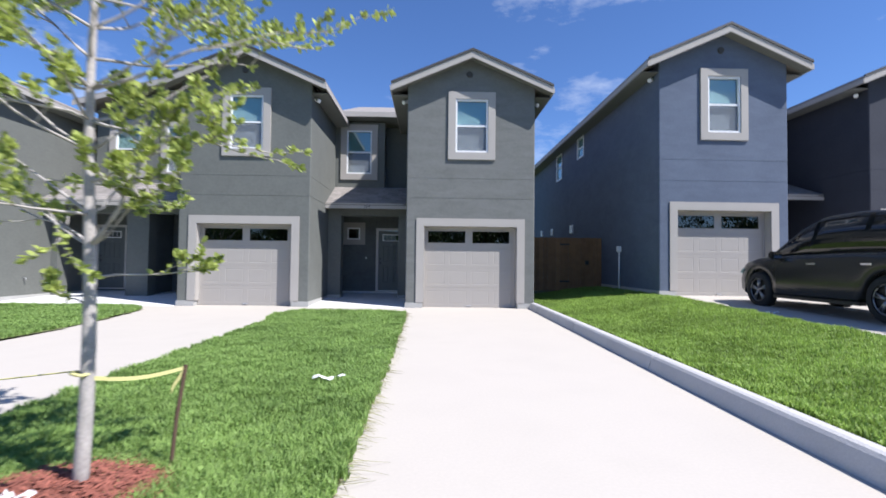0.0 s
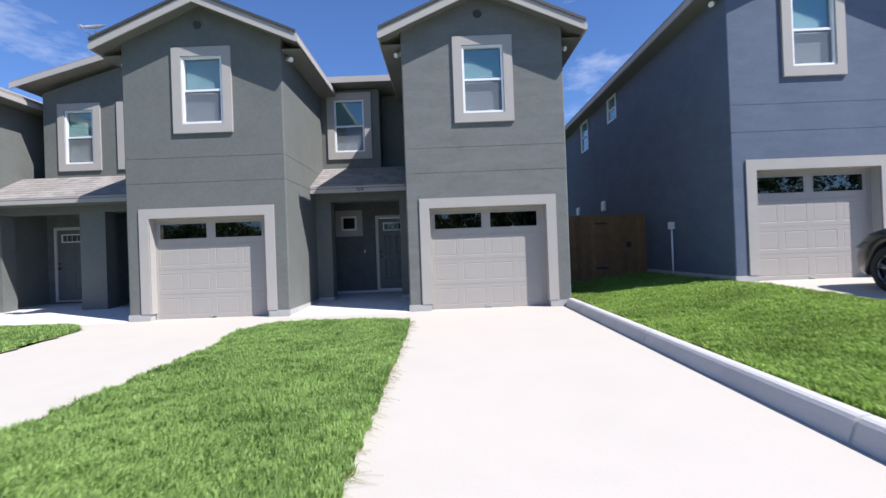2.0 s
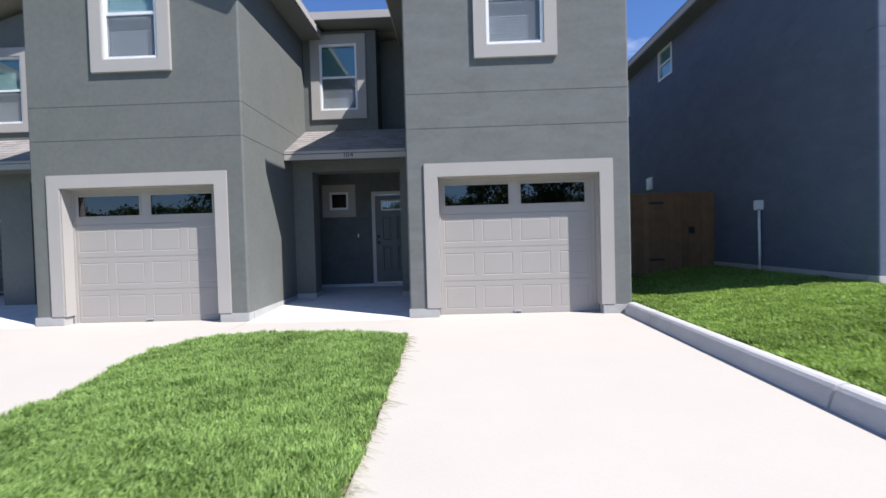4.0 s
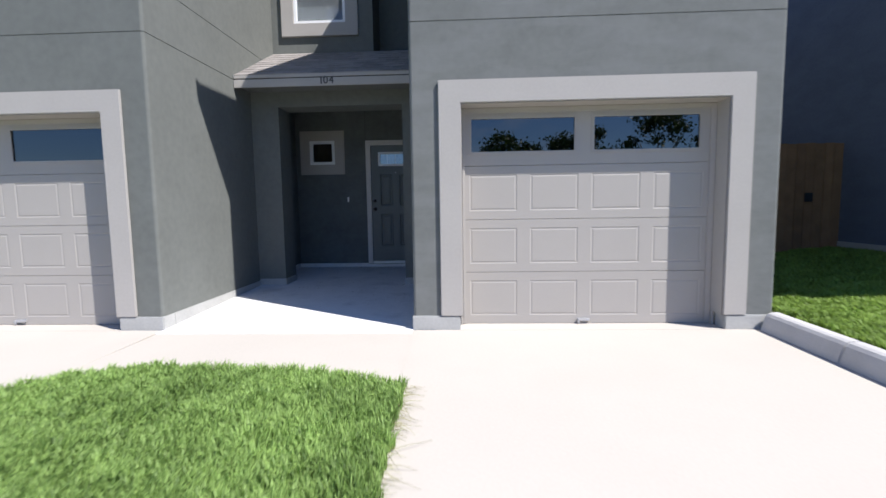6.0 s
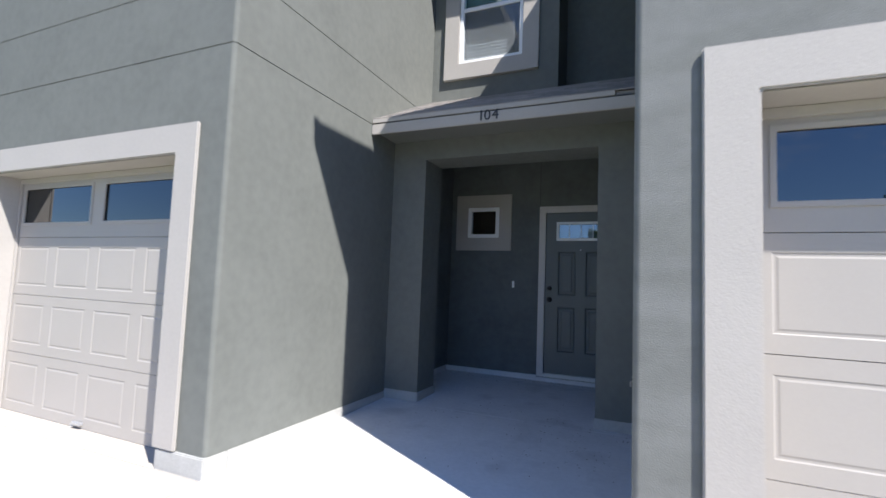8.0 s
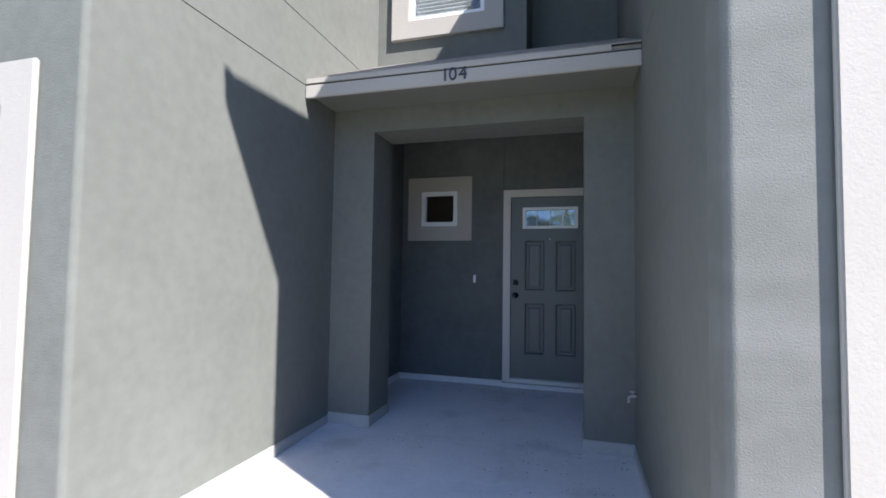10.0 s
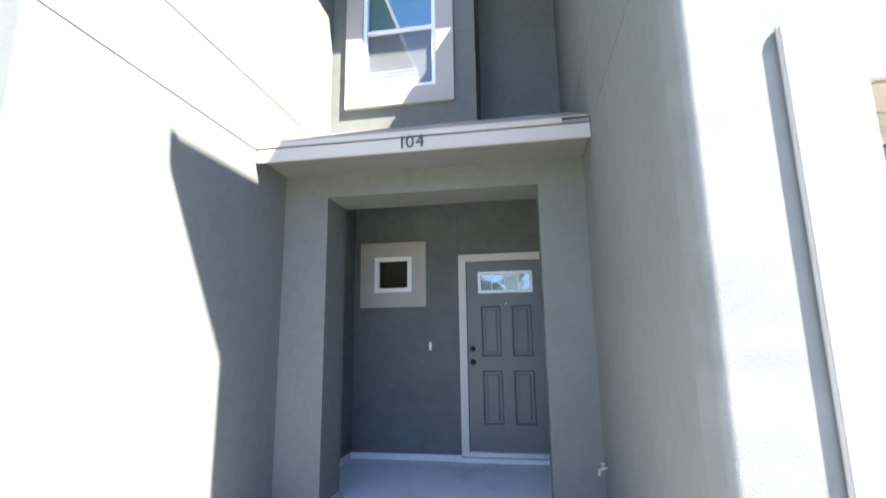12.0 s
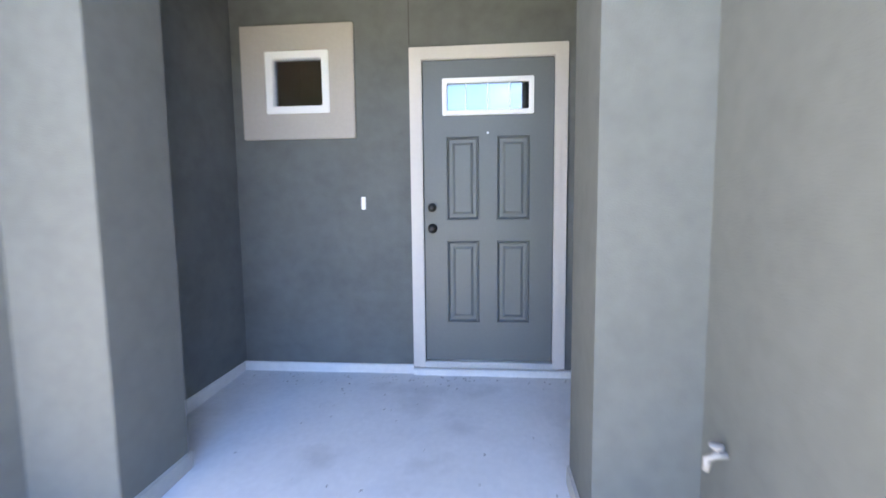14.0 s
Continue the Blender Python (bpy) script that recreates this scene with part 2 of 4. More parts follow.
# ---- mesh helpers ----
class MB:
    """Collects vertices and faces of one mesh."""
    def __init__(self):
        self.v, self.f = [], []

    def box(self, x0, x1, y0, y1, z0, z1):
        o = len(self.v)
        self.v += [(x0, y0, z0), (x1, y0, z0), (x1, y1, z0), (x0, y1, z0), (x0, y0, z1), (x1, y0, z1), (x1, y1, z1), (x0, y1, z1)]
        self.f += [tuple(o + i for i in q) for q in ((3, 2, 1, 0), (4, 5, 6, 7), (0, 1, 5, 4), (1, 2, 6, 5), (2, 3, 7, 6), (3, 0, 4, 7))]
        return self

    def prism(self, ring, off):
        """A ring of points swept by the vector off."""
        o, n = len(self.v), len(ring)
        self.v += [tuple(p) for p in ring] + [tuple(Vector(p) + Vector(off)) for p in ring]
        self.f += [tuple(range(o, o + n))[::-1], tuple(range(o + n, o + 2 * n))]
        self.f += [(o + i, o + (i + 1) % n, o + n + (i + 1) % n, o + n + i) for i in range(n)]
        return self

    def quad(self, a, b, c, d):
        o = len(self.v)
        self.v += [tuple(a), tuple(b), tuple(c), tuple(d)]
        self.f.append((o, o + 1, o + 2, o + 3))
        return self

    def tube(self, pts, radii, n=8):
        o = len(self.v)
        for i, (p, r) in enumerate(zip(pts, radii)):
            p = Vector(p)
            d = (Vector(pts[min(i + 1, len(pts) - 1)]) - Vector(pts[max(i - 1, 0)])).normalized()
            a = d.orthogonal().normalized() if abs(d.z) < 0.9 else d.cross(Vector((1, 0, 0))).normalized()
            b = d.cross(a)
            self.v += [tuple(p + r * (math.cos(k * math.tau / n) * a + math.sin(k * math.tau / n) * b)) for k in range(n)]
        m = len(pts)
        for i in range(m - 1):
            self.f += [(o + i * n + k, o + i * n + (k + 1) % n, o + (i + 1) * n + (k + 1) % n, o + (i + 1) * n + k) for k in range(n)]
        self.f += [tuple(o + k for k in range(n))[::-1], tuple(o + (m - 1) * n + k for k in range(n))]
        return self

    def mesh(self, name, material, bevel=0.0, smooth=False):
        me = bpy.data.meshes.new(name)
        me.from_pydata(self.v, [], self.f)
        bm = bmesh.new()
        bm.from_mesh(me)
        if bevel:
            bmesh.ops.remove_doubles(bm, verts=bm.verts, dist=1e-5)
        bmesh.ops.recalc_face_normals(bm, faces=bm.faces)
        if bevel:
            bmesh.ops.dissolve_limit(bm, angle_limit=0.005, verts=bm.verts, edges=bm.edges)
            bmesh.ops.bevel(bm, geom=[e for e in bm.edges if e.is_manifold and e.calc_face_angle(0) > 0.5], offset=bevel, segments=2, affect="EDGES", clamp_overlap=True)
        if smooth:
            for f in bm.faces:
                f.smooth = True
        bm.to_mesh(me)
        bm.free()
        me.materials.append(material)
        return me


def part(name, mb, material, parent=None, label="", bevel=0.0, smooth=False):
    me = mb if isinstance(mb, bpy.types.Mesh) else mb.mesh(name, material, bevel, smooth)
    ob = new(name, me)
    if parent:
        ob.parent = parent
    return tagged(ob, label) if label else ob


def thing(name, label, category, at=(0, 0, 0), group="", kind=""):
    ob = new(name)
    ob.location = at
    ob.empty_display_size = 0.2
    return tagged(ob, label, category, group, kind)


def grid_wall(mb, u0, u1, z0, z1, place, inward, holes=(), grooves=(), thick=0.18, groove=(0.004, 0.007)):
    """A wall with holes (u0, u1, z0, z1) right through it and horizontal joints sunk into its face. place(u, z, depth) gives the point."""
    us, zs = {u0, u1}, {z0, z1}
    for a, b, c, d in holes:
        us |= {max(a, u0), min(b, u1)}; zs |= {max(c, z0), min(d, z1)}
    for g in grooves:
        if z0 < g < z1:
            zs |= {g - groove[0], g + groove[0]}
    us, zs = sorted(us), sorted(zs)

    def depth(i, j):
        if not (0 <= i < len(us) - 1 and 0 <= j < len(zs) - 1):
            return None
        u, z = (us[i] + us[i + 1]) / 2, (zs[j] + zs[j + 1]) / 2
        if any(a < u < b and c < z < d for a, b, c, d in holes):
            return None
        return groove[1] if any(abs(z - g) < groove[0] for g in grooves) else 0.0
    for i in range(len(us) - 1):
        for j in range(len(zs) - 1):
            d = depth(i, j)
            if d is None:
                continue
            a, b, c, e = us[i], us[i + 1], zs[j], zs[j + 1]
            mb.quad(place(a, c, d), place(b, c, d), place(b, e, d), place(a, e, d))
            mb.quad(place(a, c, thick), place(a, e, thick), place(b, e, thick), place(b, c, thick))
            for di, dj, p, q in ((-1, 0, (a, c), (a, e)), (1, 0, (b, c), (b, e)), (0, -1, (a, c), (b, c)), (0, 1, (a, e), (b, e))):
                o = depth(i + di, j + dj)
                far = thick if o is None else o
                if far > d:
                    mb.quad(place(*p, d), place(*q, d), place(*q, far), place(*p, far))
    return mb


def ring_boards(mb, x0, x1, z0, z1, w, y0, y1, sides="tblr"):
    """Flat boards round an opening; outer edges given, w wide."""
    hole = (x0 + (w if "l" in sides else -1), x1 - (w if "r" in sides else -1), z0 + (w if "b" in sides else -1), z1 - (w if "t" in sides else -1))
    return grid_wall(mb, x0, x1, z0, z1, lambda u, z, d: (u, y0 + d, z), 1, [hole], thick=y1 - y0)


def sash_window(x0, x1, z0, z1, y, parent, border=0.20):
    """Double-hung window with a flat stucco surround; outer edges of the surround given, y is the wall's face."""
    w = part("window", ring_boards(MB(), x0, x1, z0, z1, border, y - 0.045, y + 0.02), TRIM, parent, "sash window with warm grey surround", bevel=0.006)
    a, b, c, d = x0 + border, x1 - border, z0 + border, z1 - border
    part("window_frame", ring_boards(MB(), a, b, c, d, 0.045, y - 0.02, y + 0.07), WHITE, w, "white vinyl frame", bevel=0.004)
    m = (c + d) / 2
    part("meeting_rail", MB().box(a + 0.045, b - 0.045, y + 0.005, y + 0.055, m - 0.025, m + 0.025), WHITE, w, bevel=0.004)
    part("pane", MB().box(a + 0.045, b - 0.045, y + 0.035, y + 0.040, m + 0.025, d - 0.045), GLASS, w).visible_shadow = False
    part("pane", MB().box(a + 0.045, b - 0.045, y + 0.020, y + 0.025, c + 0.045, m - 0.025), GLASS_SCREEN, w, "screened lower pane").visible_shadow = False
    bl = MB()
    z = d - 0.05
    while z > c + 0.05:
        bl.quad((a + 0.05, y + 0.105, z), (b - 0.05, y + 0.105, z), (b - 0.05, y + 0.08, z - 0.045), (a + 0.05, y + 0.08, z - 0.045))
        z -= 0.042
    bl.box(a + 0.046, b - 0.046, y + 0.12, y + 0.125, c + 0.046, d - 0.046)
    part("blind", bl, BLIND, w, "closed pale grey blind")
    return w


def garage_door(x0, x1, y, h, parent):
    """Sectional door: four rows, the top one glazed; the others with four raised panels each."""
    g = part("garage_door", MB().box(x0, x1, y + 0.028, y + 0.05, 0.0, h), DOOR_TAUPE, parent, "taupe sectional garage door, closed")
    rows, cols = 4, 4
    rh, cw = h / rows, (x1 - x0) / cols
    for r in range(rows):
        z0, z1 = r * rh + 0.002, (r + 1) * rh - 0.002
        s = MB()
        if r == rows - 1:
            holes = [(x0 + 0.07, x0 + 1.115, z0 + 0.12, z1 - 0.055), (x1 - 1.14, x1 - 0.10, z0 + 0.12, z1 - 0.055)]
            grid_wall(s, x0, x1, z0, z1, lambda u, z, d: (u, y + d, z), 1, holes, thick=0.027)
            part("section", s, DOOR_TAUPE, g)
            for a, b, c, d in holes:
                part("window_frame", ring_boards(MB(), a - 0.012, b + 0.012, c - 0.012, d + 0.012, 0.03, y - 0.008, y + 0.006), DOOR_TAUPE, g, bevel=0.003)
                part("pane", MB().box(a + 0.001, b - 0.001, y + 0.010, y + 0.014, c + 0.001, d - 0.001), GLASS_DARK, g, "dark glass pane")
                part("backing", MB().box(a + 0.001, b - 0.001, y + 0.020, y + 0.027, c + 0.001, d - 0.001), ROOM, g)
            continue
        holes = [(x0 + c * cw + 0.065, x0 + (c + 1) * cw - 0.065, z0 + 0.085, z1 - 0.085) for c in range(cols)]
        grid_wall(s, x0, x1, z0, z1, lambda u, z, d: (u, y + d, z), 1, holes, thick=0.027)
        part("section", s, DOOR_TAUPE, g)
        for a, b, c, d in holes:
            p = MB()
            p.v = [(a, y, c), (b, y, c), (b, y, d), (a, y, d)]
            for k, dep in ((0.006, 0.003), (0.016, 0.003), (0.025, 0.0006)):
                p.v += [(a + k, y + dep, c + k), (b - k, y + dep, c + k), (b - k, y + dep, d - k), (a + k, y + dep, d - k)]
            p.f = [(q * 4 + i, q * 4 + (i + 1) % 4, q * 4 + 4 + (i + 1) % 4, q * 4 + 4 + i) for q in range(3) for i in range(4)] + [(12, 13, 14, 15)]
            part("panel", p, DOOR_TAUPE, g)
    part("lift_handle", MB().box((x0 + x1) / 2 - 0.06, (x0 + x1) / 2 + 0.06, y - 0.03, y - 0.001, 0.03, 0.055).box((x0 + x1) / 2 - 0.06, (x0 + x1) / 2 - 0.04, y - 0.03, y - 0.001, 0.004, 0.03), STEEL, g, "small steel lift handle", bevel=0.004)
    return g


def round_corner(mb, x, side, r, z0, z1, joints, deep=0.18):
    """A rounded upright corner of a front wall at y = 0; side is 1 where the wall runs on towards +x. The joints run round it."""
    cuts = [z0] + [z for g in joints for z in (g - 0.004, g + 0.004)] + [z1]
    for k, (a, b) in enumerate(zip(cuts, cuts[1:])):
        q = r - 0.007 if k % 2 else r
        off = 0.007 if k % 2 else 0.0
        ring = [(x + side * (off + q - q * math.sin(t)), off + q - q * math.cos(t), a) for t in np.linspace(0, math.pi / 2, 9)]
        ring = [(x + side * (off + q), deep, a)] + ring + [(x + side * off, deep, a)]
        mb.prism(ring, (0, 0, b - a))
    return mb


SLOPE = 0.43
W_WING = 3.43


def gable_wing(at, depth, wall_mat, label, side_windows=(), side_mat=None):
    """A two-storey gabled wing with a garage door; its front left foot at at."""
    x, y, z = at
    h = thing("townhouse", label, "house", at, "row of townhouses")
    w, top, fz = W_WING, 5.935, 0.135
    peak = top + SLOPE * w / 2
    joints = (2.92, 3.45)
    gs = (0.27, 3.168, fz, 2.38)                        # outer edge of the garage surround
    inner = (gs[0] + 0.215, gs[1] - 0.215, -1, gs[3] - 0.215)
    win = (1.09, 2.36, 3.955, 5.79)
    hole_w = (win[0] + 0.2, win[1] - 0.2, win[2] + 0.2, win[3] - 0.2)
    # front wall with the gable above the eaves
    m = MB()
    rc = 0.032
    grid_wall(m, rc, w - rc, fz, top, lambda u, zz, d: (u, d, zz), 1, [inner, hole_w], joints)
    round_corner(m, 0.0, 1, rc, fz, top, joints)
    round_corner(m, w, -1, rc, fz, top, joints)
    m.prism([(0, 0, top), (w, 0, top), (w / 2, 0, peak)], (0, 0.18, 0))
    part("front_wall", m, wall_mat, h)
    for name, ux, sgn in (("side_wall", 0.0, 1), ("side_wall", w, -1)):
        m = MB()
        holes = [(a - y, b - y, c - z, d - z) for a, b, c, d in side_windows] if sgn == 1 else []
        grid_wall(m, 0.18, depth, fz, top, lambda u, zz, d: (ux + sgn * d, u, zz), 1, holes, joints if not side_windows else ())
        part(name, m, side_mat or wall_mat, h)
    part("back_wall", MB().prism([(0.18, depth - 0.18, fz), (w - 0.18, depth - 0.18, fz), (w - 0.18, depth - 0.18, top), (w / 2, depth - 0.18, peak), (0.18, depth - 0.18, top)], (0, 0.17, 0)), wall_mat, h)
    # foundation strip, proud of the stucco
    fo = MB()
    fo.box(-0.012, gs[0] + 0.19, -0.02, 0.17, -0.25, fz)
    fo.box(gs[1] - 0.19, w + 0.012, -0.02, 0.17, -0.25, fz)
    fo.box(-0.012, 0.17, 0.172, depth, -0.25, fz)
    fo.box(w - 0.17, w + 0.012, 0.172, depth, -0.25, fz)
    part("foundation", fo, FOUNDATION, h, "bare concrete foundation strip", bevel=0.008)
    # garage surround and lining
    s = part("garage_surround", ring_boards(MB(), *gs, 0.215, -0.028, -0.001, "tlr"), TRIM, h, "broad warm grey surround", bevel=0.008)
    li = MB()
    li.box(inner[0] - 0.02, inner[0] + 0.004, 0.0, 0.30, fz, inner[3] + 0.02).box(inner[1] - 0.004, inner[1] + 0.02, 0.0, 0.30, fz, inner[3] + 0.02)
    li.box(inner[0] + 0.004, inner[1] - 0.004, 0.0, 0.30, inner[3] - 0.004, inner[3] + 0.02)
    li.box(inner[0] - 0.02, inner[0] + 0.004, 0.172, 0.30, -0.1, fz - 0.002).box(inner[1] - 0.004, inner[1] + 0.02, 0.172, 0.30, -0.1, fz - 0.002)
    part("garage_lining", li, TRIM, h)
    part("door_stop", grid_wall(MB(), inner[0] + 0.005, inner[1] - 0.005, 0, inner[3] - 0.005, lambda u, zz, d: (u, 0.204 + d, zz), 1, [(inner[0] + 0.035, inner[1] - 0.06, -1, inner[3] - 0.055)], thick=0.016), TRIM, h, bevel=0.004)
    garage_door(inner[0] + 0.012, inner[1] - 0.042, 0.222, 2.13, h)
    sash_window(*win, 0.0, h)
    for a, b, c, d in side_windows:
        a, b, c, d = a - y, b - y, c - z, d - z
        sw = MB()
        for q in ((a, b, d - 0.05, d), (a, b, c, c + 0.05), (a, a + 0.05, c + 0.05, d - 0.05), (b - 0.05, b, c + 0.05, d - 0.05)):
            sw.box(-0.02, 0.06, q[0], q[1], q[2], q[3])
        ws = part("window", sw, WHITE, h, "small white-framed side window")
        part("meeting_rail", MB().box(0.0, 0.05, a + 0.05, b - 0.05, (c + d) / 2 - 0.02, (c + d) / 2 + 0.02), WHITE, ws)
        part("pane", MB().box(0.03, 0.035, a + 0.05, b - 0.05, c + 0.05, d - 0.05), GLASS, ws)
        part("blind", MB().box(0.08, 0.09, a, b, c, d), BLIND, ws)
    # roof: two slabs with shingles, fascia boards, soffits
    ov, fo_y, th = 0.42, -0.31, 0.145
    r = MB()
    for sg in (-1, 1):
        ex = w / 2 + sg * (w / 2 + ov)
        ez = peak - SLOPE * (w / 2 + ov)
        cx = w / 2
        r.prism([(ex, fo_y, ez), (cx, fo_y, peak), (cx, fo_y, peak + th), (ex, fo_y, ez + th)], (0, depth - fo_y + 0.3, 0))
    roof = part("roof", r, SHINGLE, h, "brown-grey shingle gable roof")
    fa, dr, so = MB(), MB(), MB()
    for sg in (-1, 1):
        ex, ez = w / 2 + sg * (w / 2 + ov), peak - SLOPE * (w / 2 + ov)
        fa.prism([(ex, fo_y - 0.03, ez - 0.075), (w / 2, fo_y - 0.03, peak - 0.075), (w / 2, fo_y - 0.03, peak + 0.105), (ex, fo_y - 0.03, ez + 0.105)], (0, 0.028, 0))
        dr.prism([(ex, fo_y - 0.055, ez + 0.107), (w / 2, fo_y - 0.055, peak + 0.107), (w / 2, fo_y - 0.055, peak + 0.168), (ex, fo_y - 0.055, ez + 0.168)], (0, 0.054, 0))
        x0, x1 = (ex, ex + 0.028) if sg == 1 else (ex - 0.028, ex)
        fa.box(x0, x1, fo_y - 0.028, depth + 0.3, ez - 0.06, ez + 0.065)
        wx = 0 if sg == -1 else w
        so.box(min(ex, wx) + 0.001, max(ex, wx) - 0.001, 0.0, depth + 0.28, ez - 0.085, ez - 0.07)
        so.prism([(ex, fo_y, ez - 0.012), (w / 2, fo_y, peak - 0.012), (w / 2, fo_y, peak - 0.003), (ex, fo_y, ez - 0.003)], (0, -fo_y - 0.002, 0))
    part("fascia", fa, TRIM, roof, "warm grey fascia boards")
    part("drip_edge", dr, DARK_EDGE, roof, "dark shingle edge")
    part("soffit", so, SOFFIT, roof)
    v = MB()
    v.tube([(w / 2 - 0.06, -0.035, 6.27), (w / 2 - 0.06, -0.004, 6.27)], [0.075, 0.09], 14)
    part("gable_vent", v, DARK_EDGE, h, "small dark round gable vent")
    for ux, sg in ((0.0, -1), (w, 1)):
        f = MB().tube([(ux + sg * 0.004, 0.35, 5.62), (ux + sg * 0.05, 0.35, 5.62)], [0.05, 0.05], 10).tube([(ux + sg * 0.05, 0.33, 5.61), (ux + sg * 0.13, 0.24, 5.55)], [0.035, 0.055], 10)
        part("flood_light", f, WHITE, h, "small white flood light")
    return h

# ---- ground ----
def kerb_x(y):
    return 2.42 + 0.014 * y


def slab(name, ring, z0, z1, material, label, category, bevel=0.01, slope=None):
    m = MB()
    lift = slope or (lambda x, y: 0.0)
    n = len(ring)
    m.v = [(x, y, z0 + lift(x, y)) for x, y in ring] + [(x, y, z1 + lift(x, y)) for x, y in ring]
    m.f = [tuple(range(n))[::-1], tuple(range(n, 2 * n))] + [(i, (i + 1) % n, n + (i + 1) % n, n + i) for i in range(n)]
    ob = part(name, m, material, bevel=bevel)
    return tagged(ob, label, category, kind="structure")


def drive_lift(x, y):
    return 0.16 + 0.025 * y


g = MB()
g.quad((-600, -600, -0.06), (600, -600, -0.06), (600, 600, -0.06), (-600, 600, -0.06))
tagged(part("ground", g, GROUND), "grass ground reaching to the horizon", "ground", kind="structure")
slab("road", [(-300, -12), (300, -12), (300, -4.0), (-300, -4.0)], -0.10, -0.045, ASPHALT, "grey asphalt road behind the drives", "road", 0)

drive_b = [(-0.45, -4), (2.42, -4), (2.75, 12.42), (-0.70, 12.42), (-0.66, 11.3), (-0.60, 10.9), (-0.52, 8.4)]
slab("driveway_1", drive_b, -0.12, 0.0, CONCRETE, "pale broom-finished concrete driveway", "driveway")
slab("driveway_2", [(-6.2, -4), (-3.1, -4), (-3.1, 9.0), (-3.22, 12.42), (-6.66, 12.42), (-6.9, 11.6), (-6.45, 9.5), (-6.2, 7.5)], -0.12, 0.0, CONCRETE, "pale concrete driveway of the neighbouring unit", "driveway")
slab("walkway", [(-3.212, 10.2), (-0.45, 10.2), (-0.55, 12.41), (-3.212, 12.42)], -0.12, -0.003, CONCRETE, "pale concrete walk joining both drives", "walkway")
slab("walkway_2", [(-12.4, 11.5), (-6.91, 11.5), (-6.67, 12.42), (-12.4, 12.42)], -0.12, -0.003, CONCRETE, "pale concrete walk before the far porch", "walkway")
for a, b in ((-6.4, -2.86), (-0.46, 2.5)):
    slab("garage_floor", [(a, 12.422), (b, 12.422), (b, 13.6), (a, 13.6)], -0.12, -0.002, CONCRETE, "concrete garage threshold", "floor", 0)

# sloping porch floors
porch_lift = lambda x, y: max(0.0, (y - 12.43)) * 0.031
for y0, y1 in ((12.30, 14.610), (14.616, 16.34)):
    slab("porch_floor", [(-3.225, y0), (-0.69, y0), (-0.69, y1), (-3.225, y1)], -0.14, 0.0, PORCH_CONC, "bluish grey concrete porch floor slab", "floor", 0.0, porch_lift)
slab("porch_floor_2", [(-11.68, 12.30), (-6.67, 12.30), (-6.67, 16.34), (-11.68, 16.34)], -0.14, 0.0, PORCH_CONC, "concrete floor of the double porch", "floor", 0.0, porch_lift)

# drive and ground of the blue houses, higher up
slab("driveway_3", [(5.72, -4), (9.3, -4), (9.3, 11.64), (5.72, 11.64)], -0.30, -0.012, CONCRETE, "pale concrete driveway under the parked car", "driveway", 0, drive_lift)
slab("driveway_4", [(9.31, -4), (24, -4), (24, 12.5), (9.31, 12.5)], -0.30, -0.014, CONCRETE, "pale concrete driveway beyond the car", "driveway", 0, drive_lift)
slab("garage_floor", [(6.0, 11.645), (9.0, 11.645), (9.0, 12.6), (6.0, 12.6)], 0.2, 0.43, CONCRETE, "concrete garage threshold", "floor", 0)
slab("porch_floor_3", [(9.2, 12.505), (11.88, 12.505), (11.88, 15.6), (9.2, 15.6)], 0.2, 0.50, PORCH_CONC, "shaded concrete porch floor", "floor", 0)


def right_lawn_z(x, y):
    k = kerb_x(y) + 0.30
    s = min(1.0, max(0.0, (x - k) / (5.72 - k)))
    s = s * s * (3 - 2 * s)
    return 0.13 + s * (min(drive_lift(x, y), 0.42) - 0.13)


def lawn_sheet(name, inside, box, zf, label, step=0.2):
    """Soil under a lawn, as a fine sheet."""
    x0, x1, y0, y1 = box
    m, idx = MB(), {}
    nx, ny = int((x1 - x0) / step) + 1, int((y1 - y0) / step) + 1
    for j in range(ny + 1):
        for i in range(nx + 1):
            x, y = x0 + (x1 - x0) * i / nx, y0 + (y1 - y0) * j / ny
            idx[i, j] = len(m.v)
            m.v.append((x, y, zf(x, y)))
    for j in range(ny):
        for i in range(nx):
            x, y = x0 + (x1 - x0) * (i + 0.5) / nx, y0 + (y1 - y0) * (j + 0.5) / ny
            if inside(x, y):
                m.f.append((idx[i, j], idx[i + 1, j], idx[i + 1, j + 1], idx[i, j + 1]))
    return tagged(part(name, m, SOIL), label, "ground", kind="structure")


def in_ring(ring):
    def test(x, y):
        c = False
        for (ax, ay), (bx, by) in zip(ring, ring[1:] + ring[:1]):
            if (ay > y) != (by > y) and x < (bx - ax) * (y - ay) / (by - ay) + ax:
                c = not c
        return c
    return test


LAWN_1 = [(-3.12, -3.8), (-0.44, -3.8), (-0.48, 6), (-0.53, 9.5), (-0.58, 10.95), (-1.2, 11.15), (-2.0, 11.3), (-2.7, 11.25), (-3.2, 10.9), (-3.42, 10.45), (-3.38, 9.9), (-3.2, 9.2), (-3.15, 7)]
LAWN_2 = [(-16, -3.8), (-6.22, -3.8), (-6.2, 7.2), (-6.4, 9.2), (-6.75, 10.9), (-6.95, 11.5), (-7.4, 11.9), (-8.7, 12.1), (-16, 12.0)]
in1, in2 = in_ring(LAWN_1), in_ring(LAWN_2)
in3 = lambda x, y: kerb_x(y) + 0.215 < x < (5.73 if y < 11.62 else 5.75) and y < 15.6


def mound(x, y):
    return 0.012 + 0.02 * noise.noise((x * 0.7, y * 0.7, 3.0)) + 0.008


